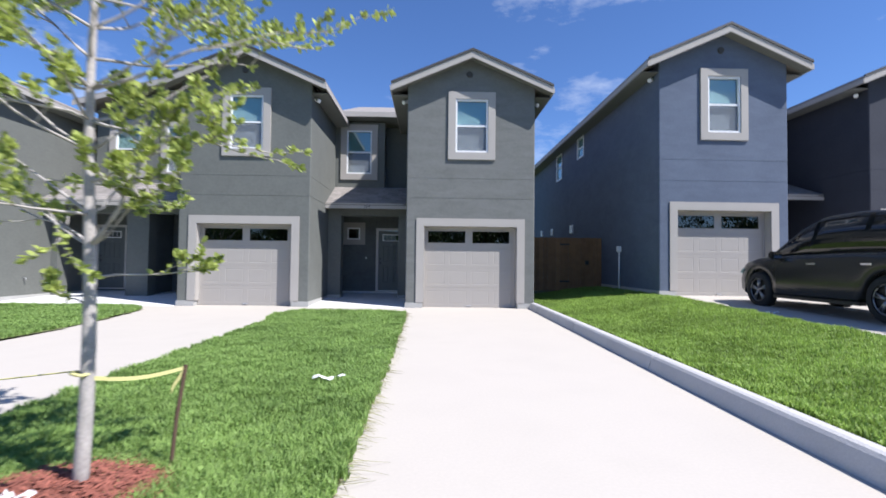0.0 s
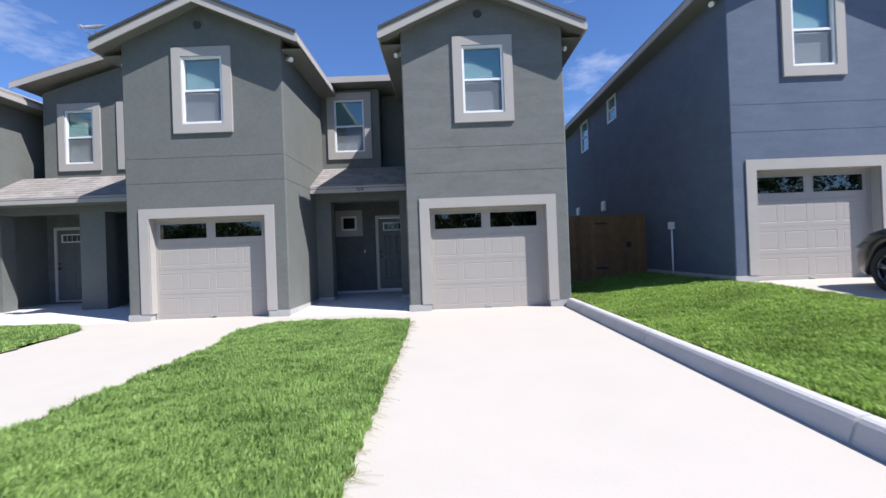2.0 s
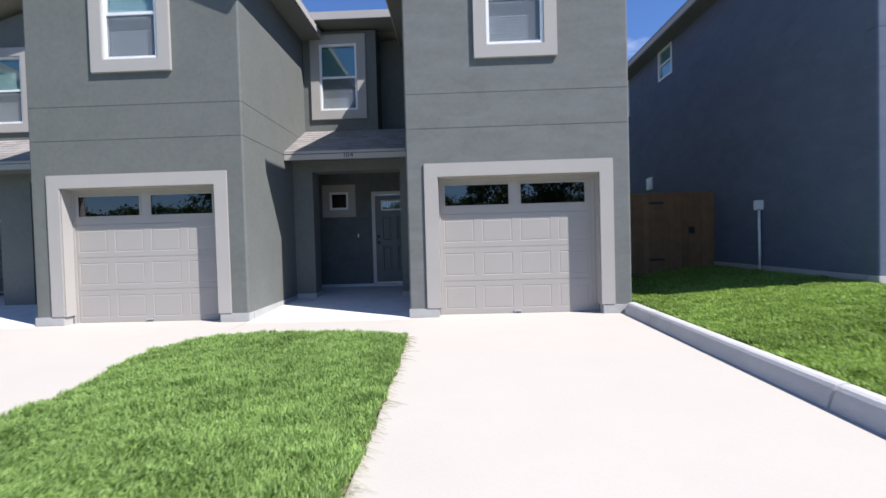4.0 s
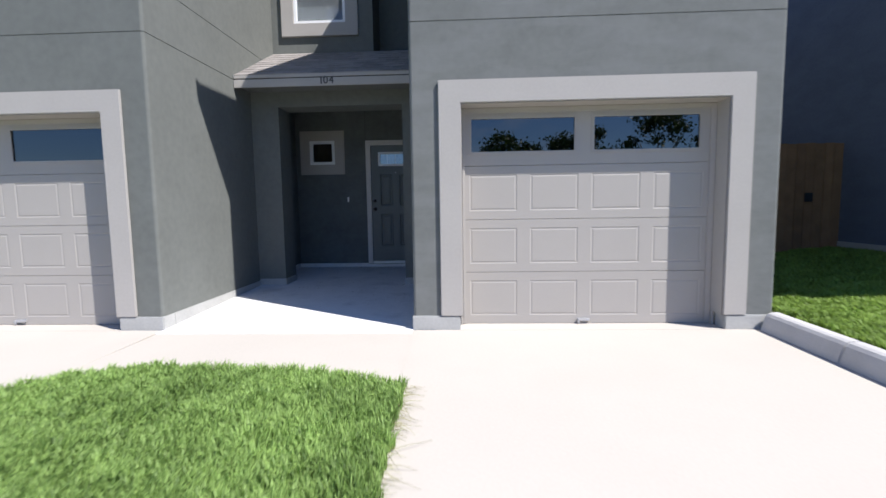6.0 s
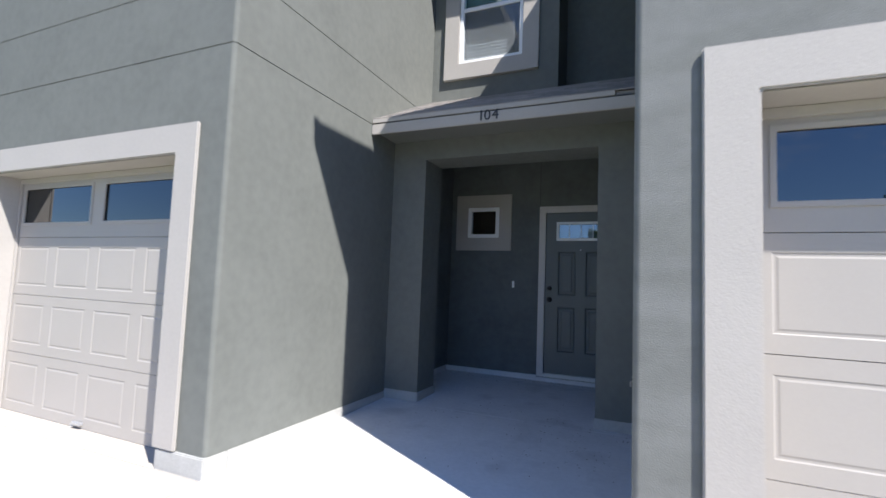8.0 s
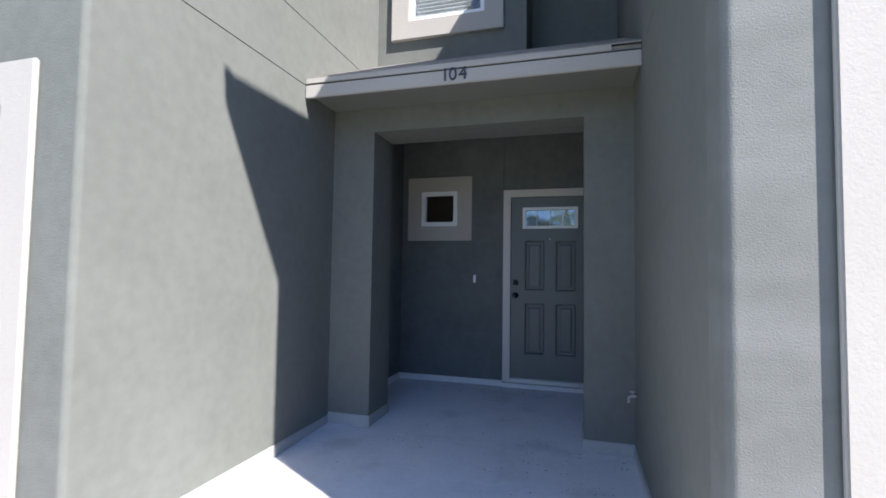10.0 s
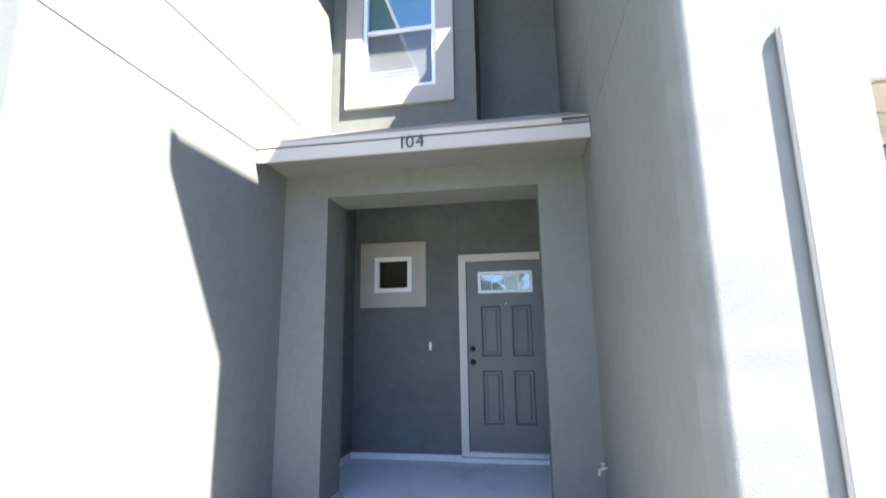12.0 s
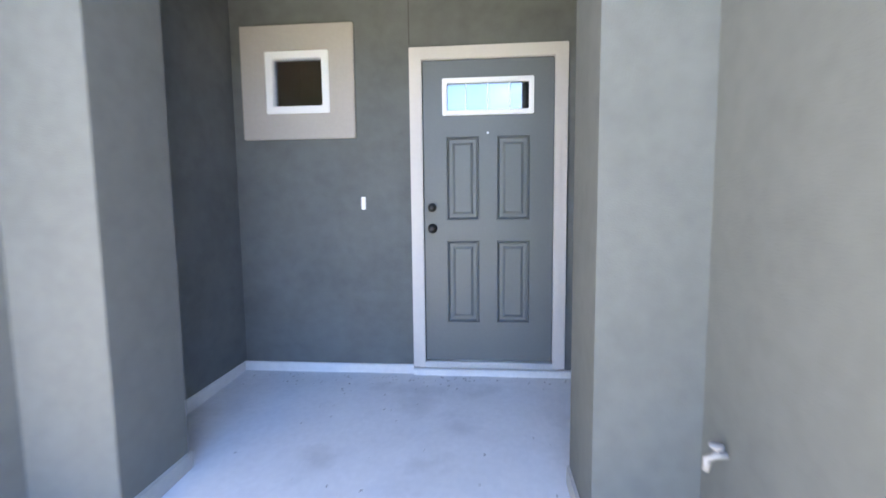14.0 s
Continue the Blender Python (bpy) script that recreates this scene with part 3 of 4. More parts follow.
lawn_sheet("soil_1", in_ring([(-3.05, -3.8), (-0.49, -3.8), (-0.60, 10.85), (-2.0, 11.2), (-2.7, 11.1), (-3.1, 10.8), (-3.3, 10.4), (-3.1, 9.2)]), (-3.5, -0.4, -3.8, 11.4), mound, "earth under the lawn between the drives", 0.1)
lawn_sheet("soil_2", in2, (-16, -6, -3.8, 12.4), mound, "earth under the far lawn")
lawn_sheet("soil_3", lambda x, y: kerb_x(y) + 0.16 < x, (2.1, 5.76, -3.8, 20), right_lawn_z, "earth under the sloping lawn")


def grass(name, inside, box, zf, per_m2, height, label, seed, material):
    """Blades of grass: one bent strip of two faces each."""
    rng = np.random.default_rng(seed)
    x0, x1, y0, y1 = box
    n = int((x1 - x0) * (y1 - y0) * per_m2)
    P = np.column_stack([rng.uniform(x0, x1, n), rng.uniform(y0, y1, n)])
    ok = np.array([inside(a + 0.05 * noise.noise((a * 9, b * 9, 0.0)), b + 0.06 * noise.noise((a * 9, b * 9, 5.0))) for a, b in P])
    P = P[ok]
    n = len(P)
    Z = np.array([zf(a, b) for a, b in P]) - 0.005
    clump = np.array([noise.noise((a * 5.0, b * 5.0, 7.0)) + 0.6 * noise.noise((a * 1.3, b * 1.3, 1.0)) for a, b in P])
    H = height * (0.75 + 0.5 * rng.random(n)) * (1 + 0.45 * clump)
    ang, lean = rng.uniform(0, 2 * np.pi, n), rng.uniform(0.15, 0.9, n)
    wd = rng.uniform(0.0028, 0.0055, n) * (1.5 if per_m2 < 9000 else 1.0)
    d = np.column_stack([np.cos(ang), np.sin(ang)])
    s = np.column_stack([-np.sin(ang), np.cos(ang)])
    V = np.zeros((n, 5, 3))
    V[:, 0, :2], V[:, 1, :2] = P - s * wd[:, None], P + s * wd[:, None]
    mid = P + d * (H * lean * 0.30)[:, None]
    V[:, 2, :2], V[:, 3, :2] = mid + s * (wd * 0.8)[:, None], mid - s * (wd * 0.8)[:, None]
    V[:, 4, :2] = P + d * (H * lean)[:, None]
    V[:, 0, 2] = V[:, 1, 2] = Z
    V[:, 2, 2] = V[:, 3, 2] = Z + H * 0.6
    V[:, 4, 2] = Z + H * (1.05 - 0.35 * lean)
    base = (np.arange(n) * 5)[:, None]
    loops = np.concatenate([base + np.array([[0, 1, 2, 3]]), base + np.array([[3, 2, 4]])], axis=1).ravel()
    me = bpy.data.meshes.new(name)
    me.vertices.add(n * 5)
    me.vertices.foreach_set("co", V.ravel())
    me.loops.add(n * 7)
    me.loops.foreach_set("vertex_index", loops.astype(np.int32))
    me.polygons.add(n * 2)
    st = np.column_stack([np.arange(n) * 7, np.arange(n) * 7 + 4]).ravel()
    me.polygons.foreach_set("loop_start", st.astype(np.int32))
    me.update(calc_edges=True)
    me.validate()
    me.materials.append(material)
    return tagged(new(name, me), label, "grass", kind="stuff")


grass("lawn_grass", in1, (-3.5, -0.4, 0.2, 11.4), mound, 11000, 0.075, "bright green uncut lawn between the drives", 1, GRASS)
grass("lawn_grass", in3, (2.4, 5.76, 1.5, 15.6), right_lawn_z, 7000, 0.07, "bright green lawn sloping up from the kerb", 2, GRASS_DRY)
grass("lawn_grass", in2, (-14, -6.1, 4.5, 12.2), mound, 3000, 0.075, "green lawn beside the far drive", 3, GRASS)

# runners and stray blades that creep over the edge of the drive
rr_ = random.Random(31)
run = MB()
for _ in range(760):
    yy = rr_.uniform(0.6, 10.9)
    xx = -0.475 - 0.0105 * yy + rr_.uniform(-0.04, 0.01)
    ln, an = rr_.uniform(0.04, 0.19) * (1.5 if rr_.random() < 0.15 else 1.0), rr_.uniform(-0.9, 0.9)
    pts, zz = [], rr_.uniform(0.015, 0.03)
    for k in range(5):
        an += rr_.uniform(-0.35, 0.35)
        pts.append((xx, yy, max(0.004, zz + 0.018 * math.sin(k / 4 * math.pi) - zz * k / 4)))
        xx, yy = xx + ln / 4 * math.cos(an), yy + ln / 4 * math.sin(an)
    run.tube(pts, [0.0018, 0.0018, 0.0016, 0.0012, 0.0006], 3)
RUNNER = mat("dry_runner", (0.26, 0.25, 0.12), 0.8, vary=0.4, island=0.8)
tagged(part("grass_runner", run, RUNNER), "dry grass runners creeping over the drive edge", "grass", kind="stuff")

# kerb: cast sections with rounded tops
y = -3.8
ks = thing("kerb", "pale cast concrete kerb with rounded top", "kerb", (0, 0, 0), kind="structure")
while y < 12.3:
    y1 = min(y + 3.05, 12.40)
    m = MB()
    rings = []
    prof = [(0.0, -0.08), (0.004, 0.0), (0.035, 0.10), (0.048, 0.135), (0.07, 0.158), (0.10, 0.168), (0.16, 0.17), (0.195, 0.155), (0.21, 0.12), (0.21, -0.08)]
    m.prism([(kerb_x(y + 0.004) + px, y + 0.004, pz) for px, pz in prof], (kerb_x(y1 - 0.004) - kerb_x(y + 0.004), y1 - y - 0.008, 0))
    part("kerb_section", m, KERB, ks, bevel=0.006)
    y = y1

# ---- houses ----
ZC = 0.42
SAGE = "sage-grey stucco townhouse wing with garage door and gable roof"
gable_wing((-0.685, 12.45, 0), 11.5, STUCCO_WORN, "sage-grey stucco townhouse wing with brushed pale smears", side_mat=STUCCO)
hb = gable_wing((-6.66, 12.45, 0), 11.5, STUCCO, SAGE)
copy_thing(hb, pose(-15.13, 12.45, 0))
BLUE = "slate-blue stucco townhouse wing with garage door and gable roof"
blue = gable_wing((5.71, 11.62, ZC), 14.5, STUCCO_BLUE, BLUE, side_windows=((17.45, 18.25, 5.30, 6.10), (20.4, 21.3, 4.95, 6.10)))
blue.scale = (0.968, 1.0, 1.0)
# wall colour carries the shade of the side turned from the sun
gable_wing((11.9, 12.40, ZC), 12.0, STUCCO_BLUE_SHADED, "blue stucco townhouse wing beyond the car, shade in its colour")


# ---- entry recesses ----
def shed_roof(x0, x1, y0, y1, z0, z1, parent, trim_top=True):
    """Porch roof: shingle courses on a sloping slab, fascia and soffit."""
    n = 9
    m = MB()
    for i in range(n):
        ya, yb = y0 - 0.04 + (y1 - y0 + 0.04) * i / n, y0 - 0.04 + (y1 - y0 + 0.04) * (i + 1) / n
        za, zb = z0 + (z1 - z0) * i / n, z0 + (z1 - z0) * (i + 1) / n
        x = x0
        k = 0
        while x < x1 - 0.01:
            xe = min(x + (0.30 if (k or i % 2) else 0.15), x1)
            m.prism([(x + 0.002, ya, za + 0.018), (x + 0.002, yb + 0.02, zb + 0.018), (x + 0.002, yb + 0.02, zb + 0.006), (x + 0.002, ya, za + 0.002)], (xe - x - 0.004, 0, 0))
            x, k = xe, k + 1
    roof = part("porch_roof", MB().prism([(x0, y0 - 0.02, z0), (x0, y1, z1), (x0, y1, z1 - 0.03), (x0, y0 - 0.02, z0 - 0.03)], (x1 - x0, 0, 0)), SHINGLE, parent, "shingled shed roof over the porch")
    part("shingles", m, SHINGLE, roof)
    part("fascia", MB().box(x0, x1, y0 - 0.045, y0 - 0.021, z0 - 0.155, z0 - 0.05), TRIM, roof, "warm grey fascia board", bevel=0.004)
    part("shadow_gap", MB().box(x0, x1, y0 - 0.028, y0 - 0.021, z0 - 0.05, z0 - 0.036), DARK_EDGE, roof)
    part("starter_strip", MB().box(x0, x1 - 0.19, y0 - 0.043, y0 - 0.021, z0 - 0.036, z0 + 0.008), TRIM, roof, "pale roof edge strip", bevel=0.003)
    return roof


def entry_door(x0, x1, z0, y, label):
    """Front door with four raised panels, a narrow glazed light and casing; outer edges of the casing given."""
    d = thing("door_1", label, "door", ((x0 + x1) / 2, y, z0), kind="structure")
    w, H, c = x1 - x0, 2.20, 0.085
    part("casing", ring_boards(MB(), -w / 2, w / 2, 0, H, c, -0.035, -0.001, "tlr"), CASING, d, "off-white casing", bevel=0.006)
    part("casing_bead", ring_boards(MB(), -w / 2 + 0.045, w / 2 - 0.045, 0, H - 0.045, 0.04, -0.048, -0.036, "tlr"), CASING, d, bevel=0.004)
    part("threshold", MB().box(-w / 2 + c, w / 2 - c, -0.05, 0.02, 0.0, 0.045), STEEL, d, "metal threshold", bevel=0.006)
    a, b, lo, hi = -w / 2 + c + 0.004, w / 2 - c - 0.004, 0.05, H - c - 0.004
    pw = (b - a)
    lite = (a + 0.145, b - 0.145, 1.76, 1.98)
    px = ((a + 0.155, a + 0.155 + 0.225), (b - 0.155 - 0.225, b - 0.155))
    holes = [lite]
    for q in px:
        holes += [(q[0], q[1], 1.04, 1.61), (q[0], q[1], 0.32, 0.90)]
    leaf = part("leaf", grid_wall(MB(), a, b, lo, hi, lambda u, z, dd: (u, dd - 0.012, z), 1, holes, thick=0.045), DOOR_GREY, d, "grey painted door leaf")
    for q in holes[1:]:
        e, f, g0, h0 = q
        yy = -0.012
        p = MB()
        p.v = [(e, yy, g0), (f, yy, g0), (f, yy, h0), (e, yy, h0)]
        for k, dep in ((0.008, -0.006), (0.022, 0.014), (0.042, 0.014), (0.06, 0.004)):
            p.v += [(e + k, yy + dep, g0 + k), (f - k, yy + dep, g0 + k), (f - k, yy + dep, h0 - k), (e + k, yy + dep, h0 - k)]
        p.f = [(s * 4 + i, s * 4 + (i + 1) % 4, s * 4 + 4 + (i + 1) % 4, s * 4 + 4 + i) for s in range(4) for i in range(4)] + [(16, 17, 18, 19)]
        part("panel", p, DOOR_GREY, leaf)
    e, f, g0, h0 = lite
    part("light_frame", ring_boards(MB(), e - 0.012, f + 0.012, g0 - 0.012, h0 + 0.012, 0.032, -0.032, 0.0), WHITE, leaf, "white light frame", bevel=0.005)
    bars = MB()
    for i in (1, 2, 3):
        xx = e + (f - e) * i / 4
        bars.box(xx - 0.004, xx + 0.004, -0.006, -0.001, g0 + 0.02, h0 - 0.02)
    part("glazing_bars", bars, WHITE, leaf)
    part("pane", MB().box(e, f, 0.0, 0.005, g0, h0), GLASS_CLEAR, leaf, "clear glass light")
    # pale sheet behind the pane, a dark strip at its right end
    part("backing", MB().box(e, f - 0.14, 0.020, 0.025, g0, h0), BLIND, leaf, "pale sheet behind the pane")
    part("dark_gap", MB().box(f - 0.14, f, 0.026, 0.033, g0, h0), ROOM, leaf, "dark strip behind the right end of the pane")
    for zz, r in ((1.13, 0.030), (0.985, 0.034)):
        kn = MB().tube([(a + 0.055, -0.012, zz), (a + 0.055, -0.022, zz)], [r, r], 16).tube([(a + 0.055, -0.022, zz), (a + 0.055, -0.045, zz), (a + 0.055, -0.06, zz), (a + 0.055, -0.075, zz)], [0.012, 0.014, 0.026, 0.018], 14)
        part("knob" if zz < 1 else "deadbolt", kn, BLACK, leaf, "black round knob" if zz < 1 else "black deadbolt", smooth=True)
    part("peephole", MB().tube([(0, -0.012, 1.63), (0, -0.02, 1.63)], [0.009, 0.008], 10), STEEL, leaf)
    return d


def small_window(x0, x1, z0, z1, y, parent):
    w = part("window", ring_boards(MB(), x0, x1, z0, z1, 0.175, y - 0.03, y - 0.001), TRIM, parent, "small square window in a broad pale surround", bevel=0.006)
    a, b, c, d = x0 + 0.175, x1 - 0.175, z0 + 0.175, z1 - 0.175
    part("window_frame", ring_boards(MB(), a, b, c, d, 0.05, y - 0.035, y + 0.04), WHITE, w, "white vinyl frame", bevel=0.006)
    part("pane", MB().box(a + 0.05, b - 0.05, y + 0.012, y + 0.016, c + 0.05, d - 0.05), GLASS_CLEAR, w)
    part("room_beyond", MB().box(a, b, y + 0.17, y + 0.18, c, d), ROOM_BROWN, w)
    return w


# entry between the two sage wings
XL, XR = -3.23, -0.685
en = thing("entry_porch", "recessed sage-grey stucco entry with shed roof", "porch", (0, 0, 0))
arch = MB()
grid_wall(arch, XL - 0.08, XR + 0.08, 0.0, 3.12, lambda u, z, d: (u, 14.70 + d, z), 1, [(-2.835, -1.05, -1, 2.65)], thick=0.42)
part("arch_wall", arch, STUCCO, en, "stucco portal on two square piers")
for a, b in ((XL + 0.004, -2.823), (-1.062, XR - 0.004)):
    part("pier_foot", MB().box(a, b, 14.688, 15.132, 0.0, 0.165), FOUNDATION, en, bevel=0.006)
bw = MB()
grid_wall(bw, XL + 0.002, XR - 0.002, 0.0, 3.14, lambda u, z, d: (u, 16.35 + d, z), 1, [(-2.935, -2.485, 1.965, 2.385), (-1.86, -0.95, 0.1, 2.31)])
# back wall and cheeks: same stucco, with the recess's shade in the colour
part("back_wall", bw, STUCCO_SHADED, en)
part("wall_base", MB().box(XL + 0.004, -1.932, 16.325, 16.348, 0.05, 0.185).box(-1.93, XR - 0.004, 16.30, 16.348, 0.05, 0.165), PORCH_CONC, en, "concrete footing along the wall", bevel=0.006)
part("side_base", MB().box(XL + 0.004, XL + 0.045, 15.14, 16.32, 0.05, 0.19), PORCH_CONC, en, bevel=0.006)
for a, b, c in ((XL + 0.003, XL + 0.04, 0.19), (XR - 0.09, XR - 0.003, 0.16)):
    part("inner_cheek", MB().box(a, b, 15.122, 16.348, c, 3.09), STUCCO_SHADED, en)
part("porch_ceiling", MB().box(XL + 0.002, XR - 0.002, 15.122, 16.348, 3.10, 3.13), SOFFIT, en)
part("control_joint", MB().box(-1.935, -1.928, 16.344, 16.349, 2.40, 3.09), GROOVE, en)
small_window(-3.11, -2.31, 1.79, 2.56, 16.35, en)
up = MB()
grid_wall(up, XL + 0.002, -1.60, 3.3, 5.86, lambda u, z, d: (u, 15.60 + d, z), 1, [(-2.86, -2.03, 4.12, 5.58)])
part("upper_wall", up, STUCCO, en)
part("upper_return", MB().box(-1.78, -1.60, 15.781, 16.20, 3.3, 5.86).box(-1.599, XR - 0.002, 16.20, 16.34, 3.3, 5.86), STUCCO, en)
sash_window(-3.06, -1.83, 3.92, 5.78, 15.60, en)
pr = shed_roof(XL + 0.004, XR - 0.004, 14.25, 15.595, 2.965, 3.66, en)
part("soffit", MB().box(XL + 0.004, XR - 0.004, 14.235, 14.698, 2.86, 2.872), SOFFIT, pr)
for ch, cx in (("1", -2.045), ("0", -1.985), ("4", -1.908)):
    cu = bpy.data.curves.new("digit", "FONT")
    cu.body, cu.size, cu.extrude, cu.align_x = ch, 0.135, 0.004, "CENTER"
    tmp = new("digit_source", cu)
    bpy.context.view_layer.update()
    me = bpy.data.meshes.new_from_object(tmp.evaluated_get(bpy.context.evaluated_depsgraph_get()))
    bpy.data.objects.remove(tmp)
    me.materials.clear()
    me.materials.append(INK)
    me.transform(pose(cx, 14.198, 2.834, 90, 0, 0))
    part("digit", me, INK, pr, "dark house number digit")
entry_door(-1.93, -0.875, 0.175, 16.35, "grey panelled front door with glazed light, closed")
bell = MB().box(-2.285, -2.255, 16.332, 16.349, 1.295, 1.385)
tagged(part("doorbell", bell, WHITE, bevel=0.004), "small white doorbell on the porch wall", "doorbell")
hb_t = MB().tube([(XR - 0.004, 14.53, 0.56), (XR - 0.04, 14.53, 0.56), (XR - 0.06, 14.53, 0.545), (XR - 0.065, 14.53, 0.51)], [0.011, 0.013, 0.013, 0.010], 10)
hb_t.tube([(XR - 0.035, 14.53, 0.565), (XR - 0.035, 14.53, 0.585)], [0.006, 0.006], 8).tube([(XR - 0.035, 14.53, 0.585), (XR - 0.035, 14.53, 0.593)], [0.022, 0.022], 12)
tagged(part("hose_bib", hb_t, TRIM, smooth=True), "pale metal hose bib on the stucco wall", "tap")


def main_roof(x0, x1, y0, z0, parent, y1=20.5):
    part("main_roof", MB().prism([(x0, y0, z0), (x0, y1, z0 + (y1 - y0) * 0.365), (x0, y1 + 4, z0 + (y1 - y0) * 0.365 - 1.6), (x0, y1 + 4, z0 - 0.1), (x0, y0 + 0.3, z0 - 0.1)], (x1 - x0, 0, 0)), SHINGLE, parent, "brown-grey shingle roof slope")
    part("eave_fascia", MB().box(x0, x1, y0 - 0.03, y0 - 0.002, z0 - 0.14, z0 + 0.02), TRIM, parent)
    part("eave_soffit", MB().box(x0, x1, y0, y0 + 0.7, z0 - 0.135, z0 - 0.12), SOFFIT, parent)


main_roof(-3.22, -0.715, 15.15, 6.05, en)

# double porch further along the row
dp = thing("double_porch", "recessed double entry with shed roof and pier", "porch", (0, 0, 0))
L0, L1 = -11.69, -6.674
m = MB()
grid_wall(m, L0, L1, 0.0, 2.90, lambda u, z, d: (u, 14.70 + d, z), 1, [(-11.5, -9.42, -1, 2.62), (-8.75, -6.9, -1, 2.62)], thick=0.42)
part("arch_wall", m, STUCCO, dp)
# back wall and divider also take the stucco with shade painted in
part("back_wall", MB().box(L0, L1, 16.35, 16.5, 0, 3.0), STUCCO_SHADED, dp)
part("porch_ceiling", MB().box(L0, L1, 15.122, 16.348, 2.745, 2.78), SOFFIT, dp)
part("divider", MB().box(-9.3, -8.9, 15.123, 16.348, 0, 2.744), STUCCO_SHADED, dp)
m = MB()
grid_wall(m, -11.05, L1, 3.0, 6.10, lambda u, z, d: (u, 15.60 + d, z), 1, [(-10.43, -9.63, 4.08, 5.58), (-8.76, -7.96, 4.08, 5.58)])
m.prism([(-11.05, 15.60, 6.10), (L1, 15.60, 6.10), (L1, 15.60, 7.25), (-7.3, 15.60, 7.25)], (0, 0.18, 0))
part("upper_wall", m, STUCCO, dp)
part("upper_return", MB().box(-11.05, -10.87, 15.781, 17.2, 3.0, 6.1).box(L0, -11.051, 17.0, 17.2, 3.0, 6.1), STUCCO, dp)
sash_window(-10.63, -9.43, 3.88, 5.78, 15.60, dp)
sash_window(-8.96, -7.76, 3.88, 5.78, 15.60, dp)
r2 = shed_roof(L0 + 0.002, L1, 14.25, 15.595, 2.965, 3.70, dp)
part("soffit", MB().box(L0, L1, 14.235, 14.698, 2.80, 2.815), SOFFIT, r2)
rr = MB().prism([(-11.55, 15.15, 6.20), (-7.2, 15.15, 7.37), (-4.9, 15.15, 6.75), (-4.9, 15.15, 6.85), (-7.2, 15.15, 7.47), (-11.55, 15.15, 6.30)], (0, 6, 0))
r3 = part("gable_roof", rr, SHINGLE, dp)
part("rake_board", MB().prism([(-11.55, 15.115, 6.10), (-7.2, 15.115, 7.27), (-7.2, 15.115, 7.42), (-11.55, 15.115, 6.25)], (0, 0.03, 0)), TRIM, r3)
entry_door(-11.47, -10.42, 0.175, 16.349, "grey panelled front door deep in the double porch")
tr = [(-11.70, 14.35, 0.80), (-11.70, 13.75, 0.62)]
for p in tr:
    t0 = MB().tube([(p[0] + 0.006, p[1], p[2]), (p[0] + 0.07, p[1], p[2]), (p[0] + 0.09, p[1], p[2] - 0.06)], [0.02, 0.022, 0.016], 10)
    tagged(part("hose_bib", t0, STEEL, smooth=True), "pale metal hose bib on the far wall", "tap")

# porch between the blue houses
bp = thing("blue_porch", "dark recessed entry between the blue houses", "porch", (0, 0, 0))
# back wall in the same darkened blue, shade painted into it
part("back_wall", MB().box(9.2, 11.88, 15.62, 15.8, 0.2, 6.3), STUCCO_BLUE_SHADED, bp)
shed_roof(9.2, 11.88, 13.9, 15.6, 3.38, 4.05, bp)
main_roof(9.2, 11.88, 15.1, 6.39, bp)

# ---- fence, meter pipe, vents ----
fe = thing("wooden_fence", "reddish cedar board fence with a gate", "fence", (0, 0, 0))
bw_ = 0.135
board = MB().box(0, bw_, 0, 0.018, 0, 1.78).mesh("board", FENCE)
x, i = 2.76, 0
while x < 5.70:
    b = new("board", board)
    b.parent = fe
    b.location = (x, 15.60 + (0.004 if i % 3 == 0 else 0.0), 0.30 + 0.015 * ((i * 7) % 5) / 5)
    x += bw_ + 0.006
    i += 1
for z in (0.55, 1.2, 1.85):
    part("rail", MB().box(2.75, 5.72, 15.62, 15.66, z - 0.045, z + 0.045), FENCE, fe)
for x in (2.80, 4.35, 5.62):
    part("post", MB().box(x, x + 0.09, 15.662, 15.752, 0.1, 2.02), FENCE, fe, bevel=0.006)
for z in (0.62, 1.86):
    part("hinge", MB().box(4.30, 4.62, 15.588, 15.598, z - 0.025, z + 0.025), BLACK, fe, "black strap hinge")
part("latch", MB().box(5.15, 5.27, 15.57, 15.598, 1.18, 1.32), BLACK, fe, "black gate latch", bevel=0.006)

pm = thing("riser_pipe", "white pipe with a small box on top", "pipe", (5.66, 14.0, 0.30))
part("pole", MB().tube([(0, 0, 0), (0, 0, 1.30)], [0.022, 0.022], 12), WHITE, pm, smooth=True)
part("box", MB().box(-0.07, 0.07, -0.05, 0.06, 1.28, 1.46), WHITE, pm, "white plastic box", bevel=0.012)
for yy, zz, s in ((18.9, 2.62, 0.17), (22.0, 2.70, 0.15), (24.0, 2.75, 0.14)):
    vt = MB().box(5.66, 5.748, yy - s, yy + s, zz - s, zz + s)
    for k in range(4):
        vt.box(5.635, 5.66, yy - s + 0.02, yy + s - 0.02, zz - s + 0.03 + k * s * 0.45, zz - s + 0.06 + k * s * 0.45)
    tagged(part("wall_vent", vt, WHITE, bevel=0.006), "white louvred vent on the blue wall", "vent", "vents on the blue wall")

